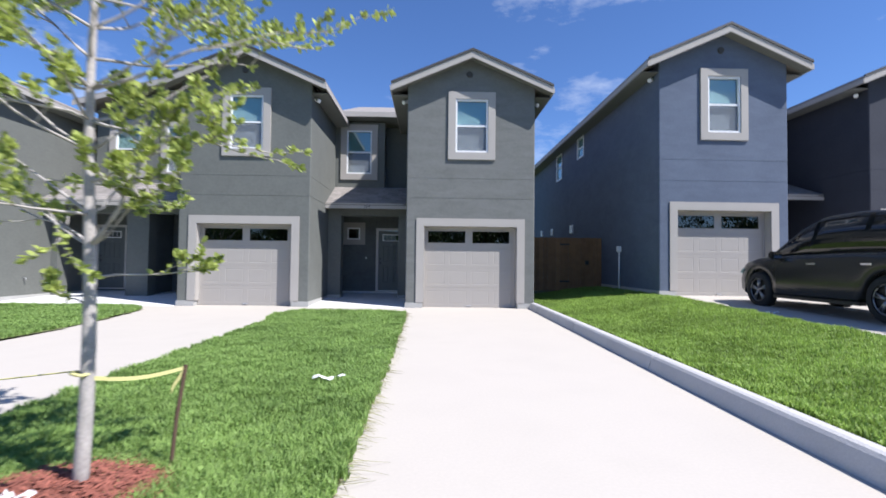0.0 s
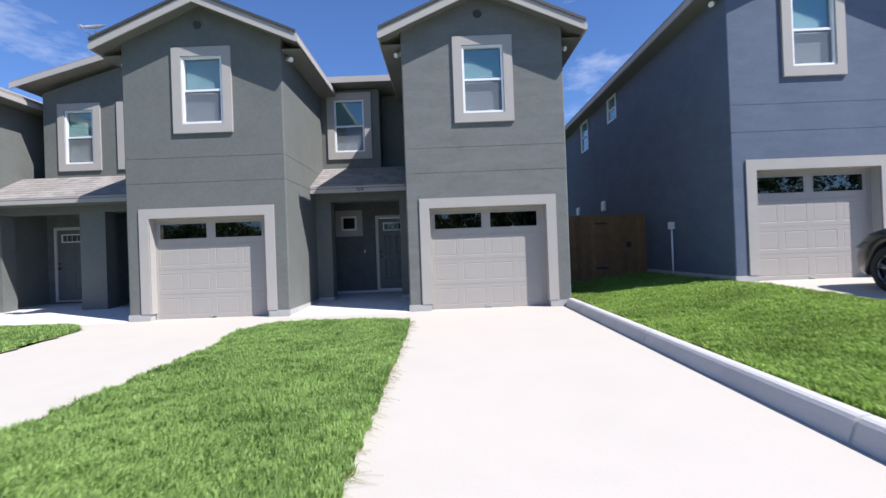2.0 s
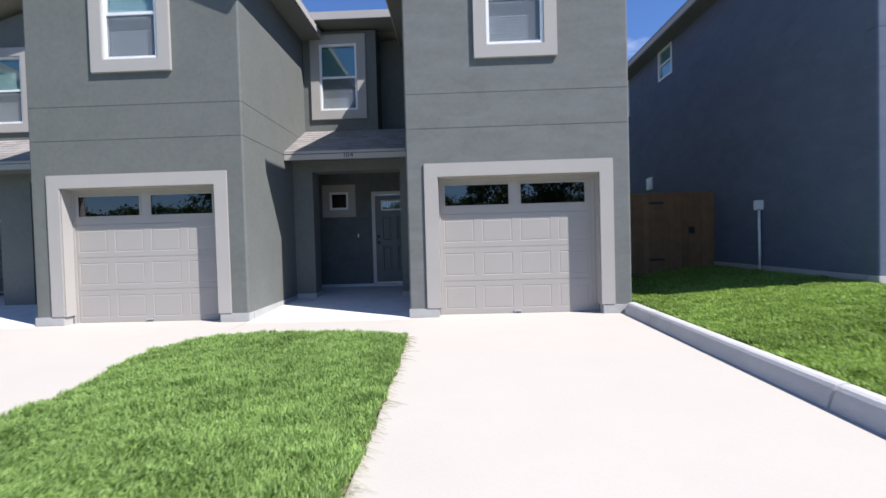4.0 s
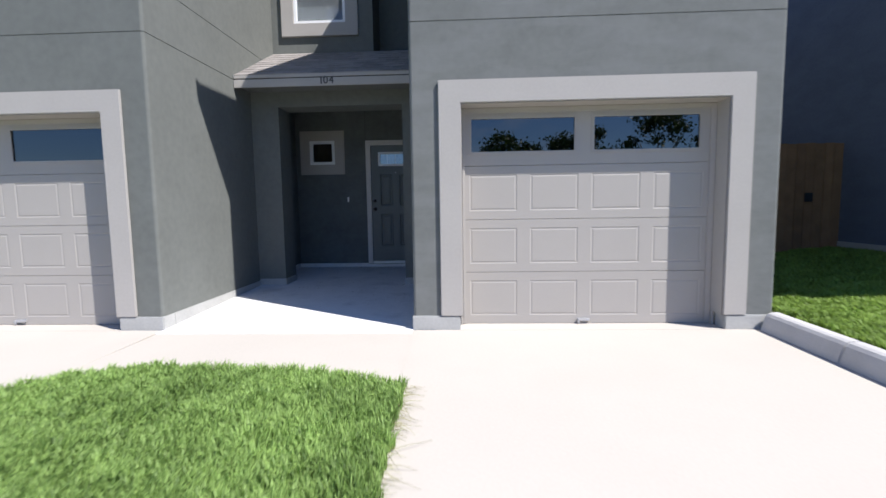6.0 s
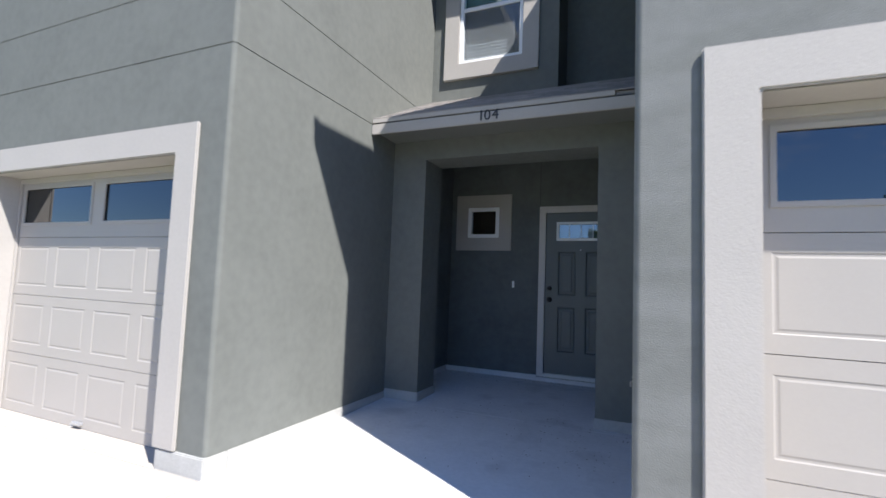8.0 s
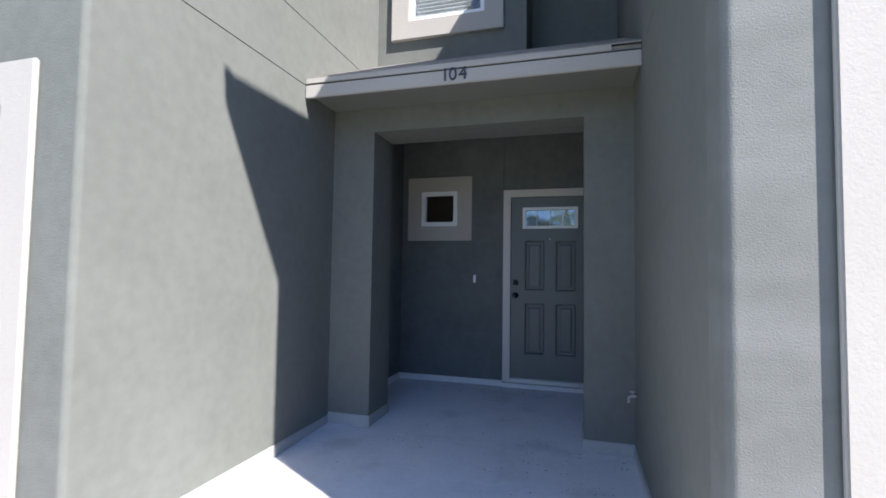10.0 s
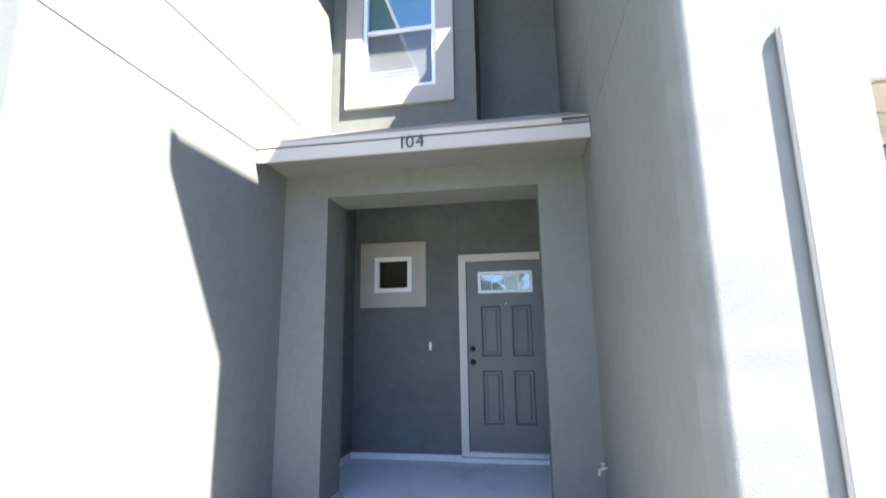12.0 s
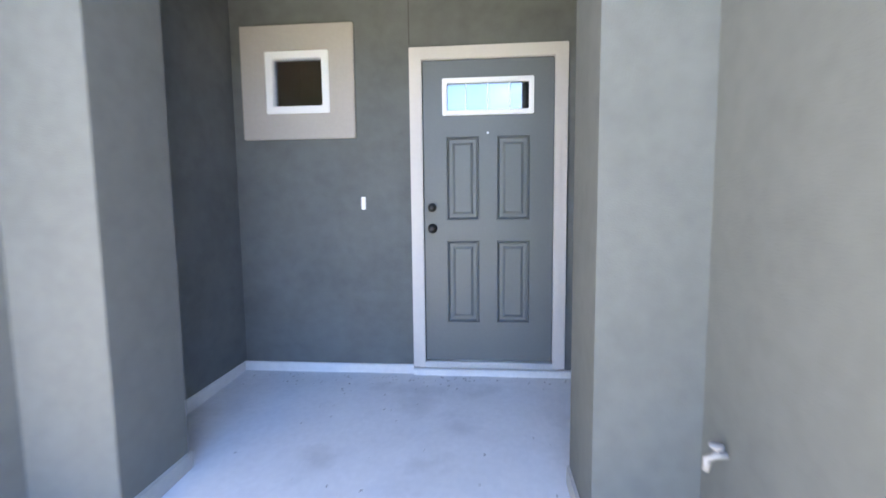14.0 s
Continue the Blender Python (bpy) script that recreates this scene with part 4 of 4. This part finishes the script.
# ---- young tree with mulch ring, stakes and straps ----
def young_tree(at):
    rng = random.Random(5)
    t = thing("young_tree", "young staked tree with sparse yellow-green leaves", "tree", at)
    H = 3.9
    spine = [Vector((0.02 * math.sin(z * 2.1) + 0.012 * z, 0.015 * math.cos(z * 1.7), z)) for z in np.linspace(-0.05, H, 26)]
    rad = [max(0.005, 0.037 * (1 - 0.86 * max(0, p.z) / H)) for p in spine]
    part("trunk", MB().tube(spine, rad, 12), BARK, t, "slender pale grey trunk", smooth=True)
    leaves = MB()

    def leaf(p, d, size):
        side = d.cross(Vector((rng.uniform(-1, 1), rng.uniform(-1, 1), rng.uniform(-1, 1)))).normalized() * size * 0.26
        up = d.cross(side).normalized() * size * 0.10
        o = len(leaves.v)
        pts = [p, p + d * size * 0.35 + side * 0.9 + up, p + d * size * 0.75 + side, p + d * size - up, p + d * size * 0.75 - side, p + d * size * 0.35 - side * 0.9 + up]
        leaves.v += [tuple(q) for q in pts]
        leaves.f.append(tuple(range(o, o + 6)))

    def limb(p, d, length, r, level, limbs=None):
        first = limbs is None
        limbs = MB() if first else limbs
        pts, n = [p.copy()], 9
        for i in range(n):
            d = (d + Vector((rng.gauss(0, 0.11), rng.gauss(0, 0.11), rng.gauss(0.03, 0.10)))).normalized()
            p = p + d * length / n
            pts.append(p.copy())
            if level < 2 and i > 1 and rng.random() < (0.55 if level == 0 else 0.35):
                nd = (d + Vector((rng.uniform(-1, 1), rng.uniform(-1, 1), rng.uniform(-0.5, 0.7)))).normalized()
                limb(p, nd, length * rng.uniform(0.28, 0.5), r * 0.5, level + 1, limbs)
            if i > (3 if level == 0 else 1):
                for _ in range(rng.choice((1, 2, 3, 4)) if level else rng.choice((1, 2, 2))):
                    leaf(p, (d * 0.6 + Vector((rng.uniform(-1, 1), rng.uniform(-1, 1), rng.uniform(-0.4, 0.8)))).normalized(), rng.uniform(0.026, 0.048))
        for _ in range(4):
            leaf(p, (d + Vector((rng.uniform(-1, 1), rng.uniform(-1, 1), rng.uniform(-0.5, 0.8)))).normalized(), rng.uniform(0.03, 0.052))
        limbs.tube(pts, [max(0.0016, r * (1 - 0.8 * k / n)) for k in range(n + 1)], 6)
        if first:
            part("branch", limbs, BARK, t, smooth=True)

    at_z = lambda z: spine[min(25, int((z + 0.05) / (H + 0.05) * 25))].copy()
    # the lowest boughs and the long upper one
    for z, d, ln, r in ((1.22, (0.75, -0.1, 0.45), 0.62, 0.016), (1.16, (0.9, 0.2, 0.10), 0.50, 0.008), (1.05, (-0.6, 0.3, 0.3), 0.30, 0.006), (1.30, (-0.85, 0.2, 0.4), 0.55, 0.009),
                        (2.12, (0.95, 0.1, 0.28), 1.0, 0.012), (1.95, (1.0, 0.1, -0.10), 0.85, 0.009)):
        limb(at_z(z), Vector(d).normalized(), ln, r, 0)
    for k in range(46):
        z = 1.28 + 2.5 * (k + rng.random()) / 46
        a = k * 2.4 + rng.uniform(-0.4, 0.4)
        d = Vector((math.cos(a), math.sin(a), rng.uniform(0.05, 0.7))).normalized()
        limb(at_z(z), d, rng.uniform(0.5, 1.0) * (1.15 - 0.5 * (z - 1.3) / 2.6), 0.009, 0)
    part("crown", leaves, LEAF, t, "sparse small yellow-green leaves")
    return t


TREE = (-1.74, 2.40, 0.05)
young_tree(TREE)


def mulch_bed(cx, cy, r):
    rng = random.Random(9)
    m = MB()
    o = 0
    n, rings = 36, 6
    m.v.append((cx, cy, 0.075))
    for j in range(1, rings + 1):
        for i in range(n):
            a = i * math.tau / n
            rr = r * j / rings * (1 + 0.10 * math.sin(3 * a + 1) + 0.05 * math.sin(7 * a))
            m.v.append((cx + rr * math.cos(a), cy + rr * math.sin(a), 0.075 * (1 - (j / rings) ** 2) + 0.012 + rng.uniform(0, 0.01)))
    m.f += [(0, 1 + i, 1 + (i + 1) % n) for i in range(n)]
    for j in range(rings - 1):
        m.f += [(1 + j * n + i, 1 + (j + 1) * n + i, 1 + (j + 1) * n + (i + 1) % n, 1 + j * n + (i + 1) % n) for i in range(n)]
    bed = thing("mulch_bed", "ring of red bark mulch round the tree", "mulch", (0, 0, 0))
    part("bed", m, MULCH, bed)
    ch = MB()
    for _ in range(5200):
        a, q = rng.uniform(0, math.tau), r * 1.06 * math.sqrt(rng.random())
        x, y = cx + q * math.cos(a), cy + q * math.sin(a)
        z = 0.075 * (1 - min(1, q / r) ** 2) + 0.018
        b = rng.uniform(0, math.pi)
        l, w = rng.uniform(0.012, 0.035), rng.uniform(0.004, 0.009)
        d, s = Vector((math.cos(b), math.sin(b), rng.uniform(-0.5, 0.5))) * l, Vector((-math.sin(b), math.cos(b), rng.uniform(-0.4, 0.4))) * w
        p = Vector((x, y, z + rng.uniform(0, 0.012)))
        top = Vector((0, 0, w * 0.8))
        ch.v += [tuple(p - d - s), tuple(p + d - s), tuple(p + d + s), tuple(p - d + s), tuple(p + top)]
        k = len(ch.v) - 5
        ch.f += [(k, k + 1, k + 4), (k + 1, k + 2, k + 4), (k + 2, k + 3, k + 4), (k + 3, k, k + 4)]
    tagged(part("bark_chip", ch, MULCH, bed), kind="stuff")


mulch_bed(-1.80, 2.28, 0.60)
st = MB().tube([(-1.455, 2.70, -0.05), (-1.43, 2.71, 0.30), (-1.395, 2.73, 0.60)], [0.011, 0.011, 0.011], 6)
tagged(part("stake", st, RUST), "thin dark rusty steel tree stake", "stake")


def ribbon(pts, w, name="tree_tie", label="pale yellow-green tree strap"):
    m = MB()
    for k, p in enumerate(pts):
        m.v += [(p[0], p[1], p[2] - w / 2), (p[0], p[1], p[2] + w / 2), (p[0], p[1] + 0.003, p[2] + w / 2), (p[0], p[1] + 0.003, p[2] - w / 2)]
    for k in range(len(pts) - 1):
        o = k * 4
        m.f += [(o + i, o + (i + 1) % 4, o + 4 + (i + 1) % 4, o + 4 + i) for i in range(4)]
    return tagged(part(name, m, STRAP), label, "strap", "tree straps")


ribbon([(-1.72 + 0.32 * k / 8, 2.37 + 0.34 * k / 8, 0.615 - 0.03 * math.sin(k / 8 * math.pi) - 0.03 * k / 8) for k in range(9)], 0.020)
ribbon([(-1.405, 2.715, 0.58), (-1.415, 2.71, 0.54), (-1.445, 2.70, 0.49), (-1.455, 2.695, 0.46)], 0.03)
m = MB().tube([(TREE[0] + 0.044 * math.cos(a), TREE[1] + 0.044 * math.sin(a), 0.63 + 0.006 * math.sin(2 * a)) for a in np.linspace(0, math.tau, 17)], [0.009] * 17, 6)
tagged(part("tree_tie", m, STRAP), "strap looped round the trunk", "strap", "tree straps")
m = MB().tube([(-1.77, 2.42, 0.635), (-2.3, 2.5, 0.56), (-2.9, 2.65, 0.45)], [0.004] * 3, 6)
tagged(part("tree_tie", m, STRAP), "thin strap running off from the trunk", "strap", "tree straps")


def crumpled(cx, cy, cz, lx, ly, name, label, seed):
    rng = random.Random(seed)
    m = MB()
    n, q = 9, 4
    for j in range(q + 1):
        for i in range(n + 1):
            m.v.append((cx + lx * (i / n - 0.5), cy + ly * (j / q - 0.5) + rng.uniform(-0.012, 0.012), cz + rng.uniform(0, 0.03) + 0.012 * math.sin(i)))
    m.f = [(j * (n + 1) + i, j * (n + 1) + i + 1, (j + 1) * (n + 1) + i + 1, (j + 1) * (n + 1) + i) for j in range(q) for i in range(n) if rng.random() > 0.08]
    return tagged(part(name, m, LITTER), label, "litter")


crumpled(-0.97, 4.56, 0.075, 0.31, 0.09, "paper_scrap", "crumpled white paper scrap on the grass", 2)
crumpled(-1.90, 2.22, 0.09, 0.16, 0.07, "paper_scrap", "white scrap lying on the mulch", 3)
crumpled(6.15, 8.3, 0.36, 0.25, 0.06, "paper_scrap", "white scrap on the drive beside the car", 4)

# satellite dish on the eave
sd = thing("satellite_dish", "small grey satellite dish on the roof edge", "dish", (-7.10, 12.35, 5.72))
part("mast", MB().tube([(0, 0, 0), (0, 0, 0.32), (0.04, -0.06, 0.42)], [0.02, 0.02, 0.02], 8), STEEL, sd)
di = MB()
nr, na = 4, 16
di.v.append((0.05, -0.10, 0.45))
for j in range(1, nr + 1):
    for i in range(na):
        a, rr = i * math.tau / na, 0.26 * j / nr
        di.v.append((0.05 + rr * math.cos(a), -0.10 + 0.5 * rr * math.sin(a) - 0.03 * (j / nr) ** 2, 0.45 + 0.55 * rr * math.sin(a) * 0.6 + 0.06 * (j / nr) ** 2))
di.f = [(0, 1 + i, 1 + (i + 1) % na) for i in range(na)] + [(1 + j * na + i, 1 + (j + 1) * na + i, 1 + (j + 1) * na + (i + 1) % na, 1 + j * na + (i + 1) % na) for j in range(nr - 1) for i in range(na)]
part("reflector", di, STEEL, sd, smooth=True)
part("feed_arm", MB().tube([(0.0, 0, 0.25), (-0.05, -0.35, 0.38)], [0.012, 0.012], 6).box(-0.08, -0.02, -0.40, -0.34, 0.36, 0.42), STEEL, sd)


# ---- parked car ----
def suv(at, yaw):
    """Dark grey sport utility vehicle; its nose points along +y, its origin lies on the ground under its middle."""
    c = thing("car", "dark grey sport utility car parked on the drive", "car")
    c.matrix_world = pose(*at, rz=yaw)
    L, WB = 4.70, 2.76
    fy, ry, wr = 1.42, 1.42 - WB, 0.365
    # outline against length: bonnet and belt line, roof line, half width
    ys = np.linspace(-2.33, 2.37, 61)

    def lerp(y, tab):
        return float(np.interp(y, [a for a, _ in tab], [b for _, b in tab]))
    belt = [(-2.33, 0.98), (-1.9, 1.10), (-0.5, 1.10), (0.75, 1.07), (1.0, 1.06), (1.6, 1.01), (2.1, 0.90), (2.28, 0.72), (2.37, 0.55)]
    half = [(-2.33, 0.74), (-2.1, 0.88), (-1.3, 0.935), (1.3, 0.93), (1.9, 0.86), (2.2, 0.74), (2.37, 0.55)]
    low = [(-2.33, 0.40), (-2.0, 0.30), (2.0, 0.26), (2.37, 0.36)]
    body = MB()
    k = 0
    for y in ys:
        b, hw, lo = lerp(y, belt), lerp(y, half), lerp(y, low)
        for wy in (fy, ry):
            if abs(y - wy) < 0.43:
                lo = max(lo, 0.35 + math.sqrt(0.43 ** 2 - (y - wy) ** 2))
        lo = min(lo, b - 0.10)
        ring = [(hw - 0.05, lo), (hw, lo + 0.05), (hw + 0.012, (lo + b) / 2), (hw - 0.015, b - 0.10), (hw - 0.05, b - 0.03), (hw - 0.13, b + 0.005), (hw * 0.5, b + 0.03), (0, b + 0.04)]
        ring += [(-a, z) for a, z in ring[-2::-1]]
        k = len(ring)
        body.v += [(a, y, z) for a, z in ring]
    n = len(ys)
    for i in range(n - 1):
        body.f += [(i * k + j, i * k + (j + 1) % k, (i + 1) * k + (j + 1) % k, (i + 1) * k + j) for j in range(k)]
    body.f += [tuple(range(k)), tuple((n - 1) * k + j for j in range(k))]
    bo = part("body", body, CARPAINT, c, "dark grey metallic body", smooth=True)
    # cabin: glass house with a painted roof
    roofl = [(-2.25, 1.05), (-2.0, 1.56), (-1.6, 1.72), (-0.6, 1.79), (0.1, 1.77), (0.55, 1.58), (1.22, 1.06)]
    cab, top = MB(), MB()
    yc = np.linspace(-2.22, 1.20, 34)
    for y in yc:
        b, r = lerp(y, belt) - 0.03, lerp(y, roofl)
        hw = lerp(y, half) - 0.075
        tw = hw - 0.20 * max(0.0, (r - b)) / 0.62
        cab.v += [(hw, y, b), (tw, y, max(b + 0.005, r - 0.055)), (-tw, y, max(b + 0.005, r - 0.055)), (-hw, y, b)]
        top.v += [(tw + 0.012, y, max(b, r - 0.08)), (tw - 0.01, y, max(b + 0.01, r - 0.03)), (tw - 0.12, y, r + 0.002), (0, y, r + 0.02), (-tw + 0.12, y, r + 0.002), (-tw + 0.01, y, max(b + 0.01, r - 0.03)), (-tw - 0.012, y, max(b, r - 0.08))]
    for i in range(len(yc) - 1):
        cab.f += [(i * 4 + j, i * 4 + (j + 1) % 4, i * 4 + 4 + (j + 1) % 4, i * 4 + 4 + j) for j in range(4)]
        for j in range(6):
            if yc[i] < 0.15 or j in (0, 5):
                top.f.append((i * 7 + j, i * 7 + j + 1, i * 7 + 8 + j, i * 7 + 7 + j))
    part("glass", cab, CARGLASS, c, "dark tinted windows", smooth=True)
    part("roof", top, CARPAINT, c, smooth=True)
    for s in (-1, 1):
        for y0, y1 in ((0.18, 0.26), (-0.86, -0.76), (-1.70, -1.58)):
            hw0 = lerp((y0 + y1) / 2, half) - 0.07
            rz = lerp((y0 + y1) / 2, roofl)
            hwt = hw0 - 0.20 * (rz - 1.02) / 0.62
            part("pillar", MB().prism([(s * hw0, y0, 1.0), (s * hw0, y1, 1.0), (s * (hwt + 0.008), y1 - 0.05, rz - 0.05), (s * (hwt + 0.008), y0 - 0.05, rz - 0.05)], (s * 0.008, 0, 0)), CARGLASS, c)
        for y0 in (0.02, -1.05):
            hw0 = lerp(y0, half)
            part("door_handle", MB().box(min(s * hw0, s * (hw0 + 0.035)), max(s * hw0, s * (hw0 + 0.035)), y0 - 0.10, y0 + 0.10, 0.885, 0.915), CHROME, c, "chrome handle", bevel=0.008)
        mi = part("mirror", MB().box(min(s * 0.90, s * 1.10), max(s * 0.90, s * 1.10), 0.74, 0.90, 0.99, 1.14), CARPAINT, c, "wing mirror", bevel=0.03)
        part("mirror_glass", MB().box(min(s * 0.94, s * 1.08), max(s * 0.94, s * 1.08), 0.730, 0.737, 1.01, 1.12), CHROME, mi)
        part("headlight", MB().prism([(s * 0.60, 2.26, 0.66), (s * 0.80, 2.10, 0.70), (s * 0.84, 1.92, 0.80), (s * 0.66, 2.20, 0.76)], (s * 0.03, 0.03, 0.01)), GLASS, c, "clear headlight")
        part("sill", MB().box(min(s * 0.80, s * 0.935), max(s * 0.80, s * 0.935), ry + 0.45, fy - 0.45, 0.235, 0.29), BLACK, c, "black sill")
        for wy in (fy, ry):
            xs = s * 0.80
            w = MB()
            prof = [(0.0, 0.24), (0.0, 0.33), (0.03, 0.36), (0.10, wr), (0.17, 0.36), (0.20, 0.33), (0.20, 0.24)]
            nn = 32
            for i in range(nn):
                a = i * math.tau / nn
                w.v += [(s * (0.73 + px), wy + pr * math.cos(a), wr + pr * math.sin(a)) for px, pr in prof]
            q = len(prof)
            w.f = [(i * q + j, i * q + j + 1, ((i + 1) % nn) * q + j + 1, ((i + 1) % nn) * q + j) for i in range(nn) for j in range(q - 1)]
            wh = part("tyre", w, TYRE, c, smooth=True)
            rm = MB().tube([(s * 0.80, wy, wr), (s * 0.86, wy, wr)], [0.235, 0.235], 28)
            part("brake_disc", rm, BLACK, wh)
            sp = MB()
            for i in range(5):
                for off in (-0.13, 0.13):
                    a = i * math.tau / 5 + 0.3
                    p0 = Vector((s * 0.905, wy + 0.03 * math.cos(a), wr + 0.03 * math.sin(a)))
                    p1 = Vector((s * 0.895, wy + 0.225 * math.cos(a + off), wr + 0.225 * math.sin(a + off)))
                    sp.tube([p0, p1], [0.022, 0.017], 6)
            sp.tube([(s * 0.88, wy, wr), (s * 0.915, wy, wr)], [0.05, 0.045], 14)
            sp.tube([(s * 0.90, wy + 0.235 * math.cos(a), wr + 0.235 * math.sin(a)) for a in np.linspace(0, math.tau, 33)], [0.014] * 33, 6)
            part("rim", sp, RIM, wh, "five-spoke alloy rim", smooth=True)
    part("arch_liner", MB().box(-0.78, 0.78, ry - 0.42, ry + 0.42, 0.30, 0.80).box(-0.78, 0.78, fy - 0.42, fy + 0.42, 0.30, 0.76), BLACK, c)
    part("tail_light", MB().box(-0.84, -0.70, -2.36, -2.30, 0.85, 1.05).box(0.70, 0.84, -2.36, -2.30, 0.85, 1.05), mat("tail_red", (0.35, 0.02, 0.02), 0.2), c)
    return c


suv((7.72, 8.18, drive_lift(0, 8.18) - 0.012), 0.0)


# ---- trees across the road, seen in the glass ----
def far_tree(at, h, r, seed):
    rng = random.Random(seed)
    t = thing("tree", "broad dark green tree across the road", "tree", at, "trees across the road")
    tr = MB().tube([(0, 0, -0.2), (0.1, 0, h * 0.25), (0.15, 0.1, h * 0.55)], [0.28, 0.22, 0.1], 10)
    for k in range(7):
        a = k * 0.9
        tr.tube([(0.1, 0, h * 0.28 + k * 0.15), (r * 0.5 * math.cos(a), r * 0.5 * math.sin(a), h * 0.55), (r * 0.8 * math.cos(a), r * 0.8 * math.sin(a), h * 0.68)], [0.12, 0.07, 0.03], 6)
    part("trunk", tr, BARK, t)
    lv = MB()
    for b in range(34):
        a, q, zz = rng.uniform(0, math.tau), r * math.sqrt(rng.random()), rng.uniform(0.42, 0.95)
        q *= math.sin(min(1, (1.02 - zz) * 2.2) * math.pi / 2) ** 0.6
        c0 = Vector((q * math.cos(a), q * math.sin(a), zz * h))
        rr = rng.uniform(0.5, 1.0)
        for _ in range(75):
            p = c0 + Vector((rng.gauss(0, 1), rng.gauss(0, 1), rng.gauss(0, 0.7))) * rr * 0.55
            d, s = Vector((rng.uniform(-1, 1), rng.uniform(-1, 1), rng.uniform(-1, 1))) * 0.17, Vector((rng.uniform(-1, 1), rng.uniform(-1, 1), rng.uniform(-1, 1))) * 0.12
            lv.quad(p - d, p + s, p + d, p - s)
    part("crown", lv, LEAF_FAR, t)
    return t


for i, (x, y, h, r) in enumerate(((-24, -28, 8, 3.6), (-13, -30, 7.5, 2.8), (-5, -28, 7.5, 2.4), (3.2, -28, 8.0, 2.0), (6.4, -31, 7.4, 1.6), (9.0, -29, 7.8, 1.8), (11.6, -28, 8.6, 2.0), (17.6, -28, 10.6, 3.2), (22.6, -28, 7.9, 1.5), (31, -27, 9, 3.6), (37, -29, 10.5, 3.4), (43.5, -30, 11, 3.6), (50, -29, 10, 3.4))):
    far_tree((x, y, -0.06), h, r, 20 + i)

low_trees = [far_tree((-70 + 9 * k, -36, -0.06), 5.6 + 0.4 * k, 2.7, 60 + k) for k in range(3)]
rq = random.Random(77)
for k in range(40):
    copy_thing(low_trees[k % 3], pose(-64 + 3.3 * k + rq.uniform(-0.6, 0.6), -37 + rq.uniform(-2.5, 2.5), -0.06, 0, 0, rq.uniform(0, 360)))

# grit and dry leaf crumbs swept against the porch walls
rg = random.Random(12)
grit = MB()
for k in range(260):
    if k % 3 == 0:
        x, y = rg.uniform(-1.5, -0.75), rg.uniform(13.6, 14.9)
    elif k % 3 == 1:
        x, y = rg.uniform(-3.1, -0.8), 16.28 - abs(rg.gauss(0, 0.10))
    else:
        x, y = rg.uniform(-2.9, -1.0), rg.uniform(13.2, 16.2)
    z = porch_lift(x, y) + 0.001
    q, a = rg.uniform(0.003, 0.011), rg.uniform(0, 3)
    c0, s0 = math.cos(a) * q, math.sin(a) * q
    o = len(grit.v)
    grit.v += [(x + c0, y + s0, z), (x - s0 * 0.5, y + c0 * 0.5, z + 0.001), (x - c0, y - s0, z), (x + s0 * 0.5, y - c0 * 0.5, z + 0.001), (x, y, z + q * 0.5)]
    grit.f += [(o, o + 1, o + 4), (o + 1, o + 2, o + 4), (o + 2, o + 3, o + 4), (o + 3, o, o + 4)]
tagged(part("porch_grit", grit, mat("dry_crumbs", (0.20, 0.17, 0.13), 0.9, vary=0.4)), "dark grit and leaf crumbs on the porch floor", "debris", kind="stuff")
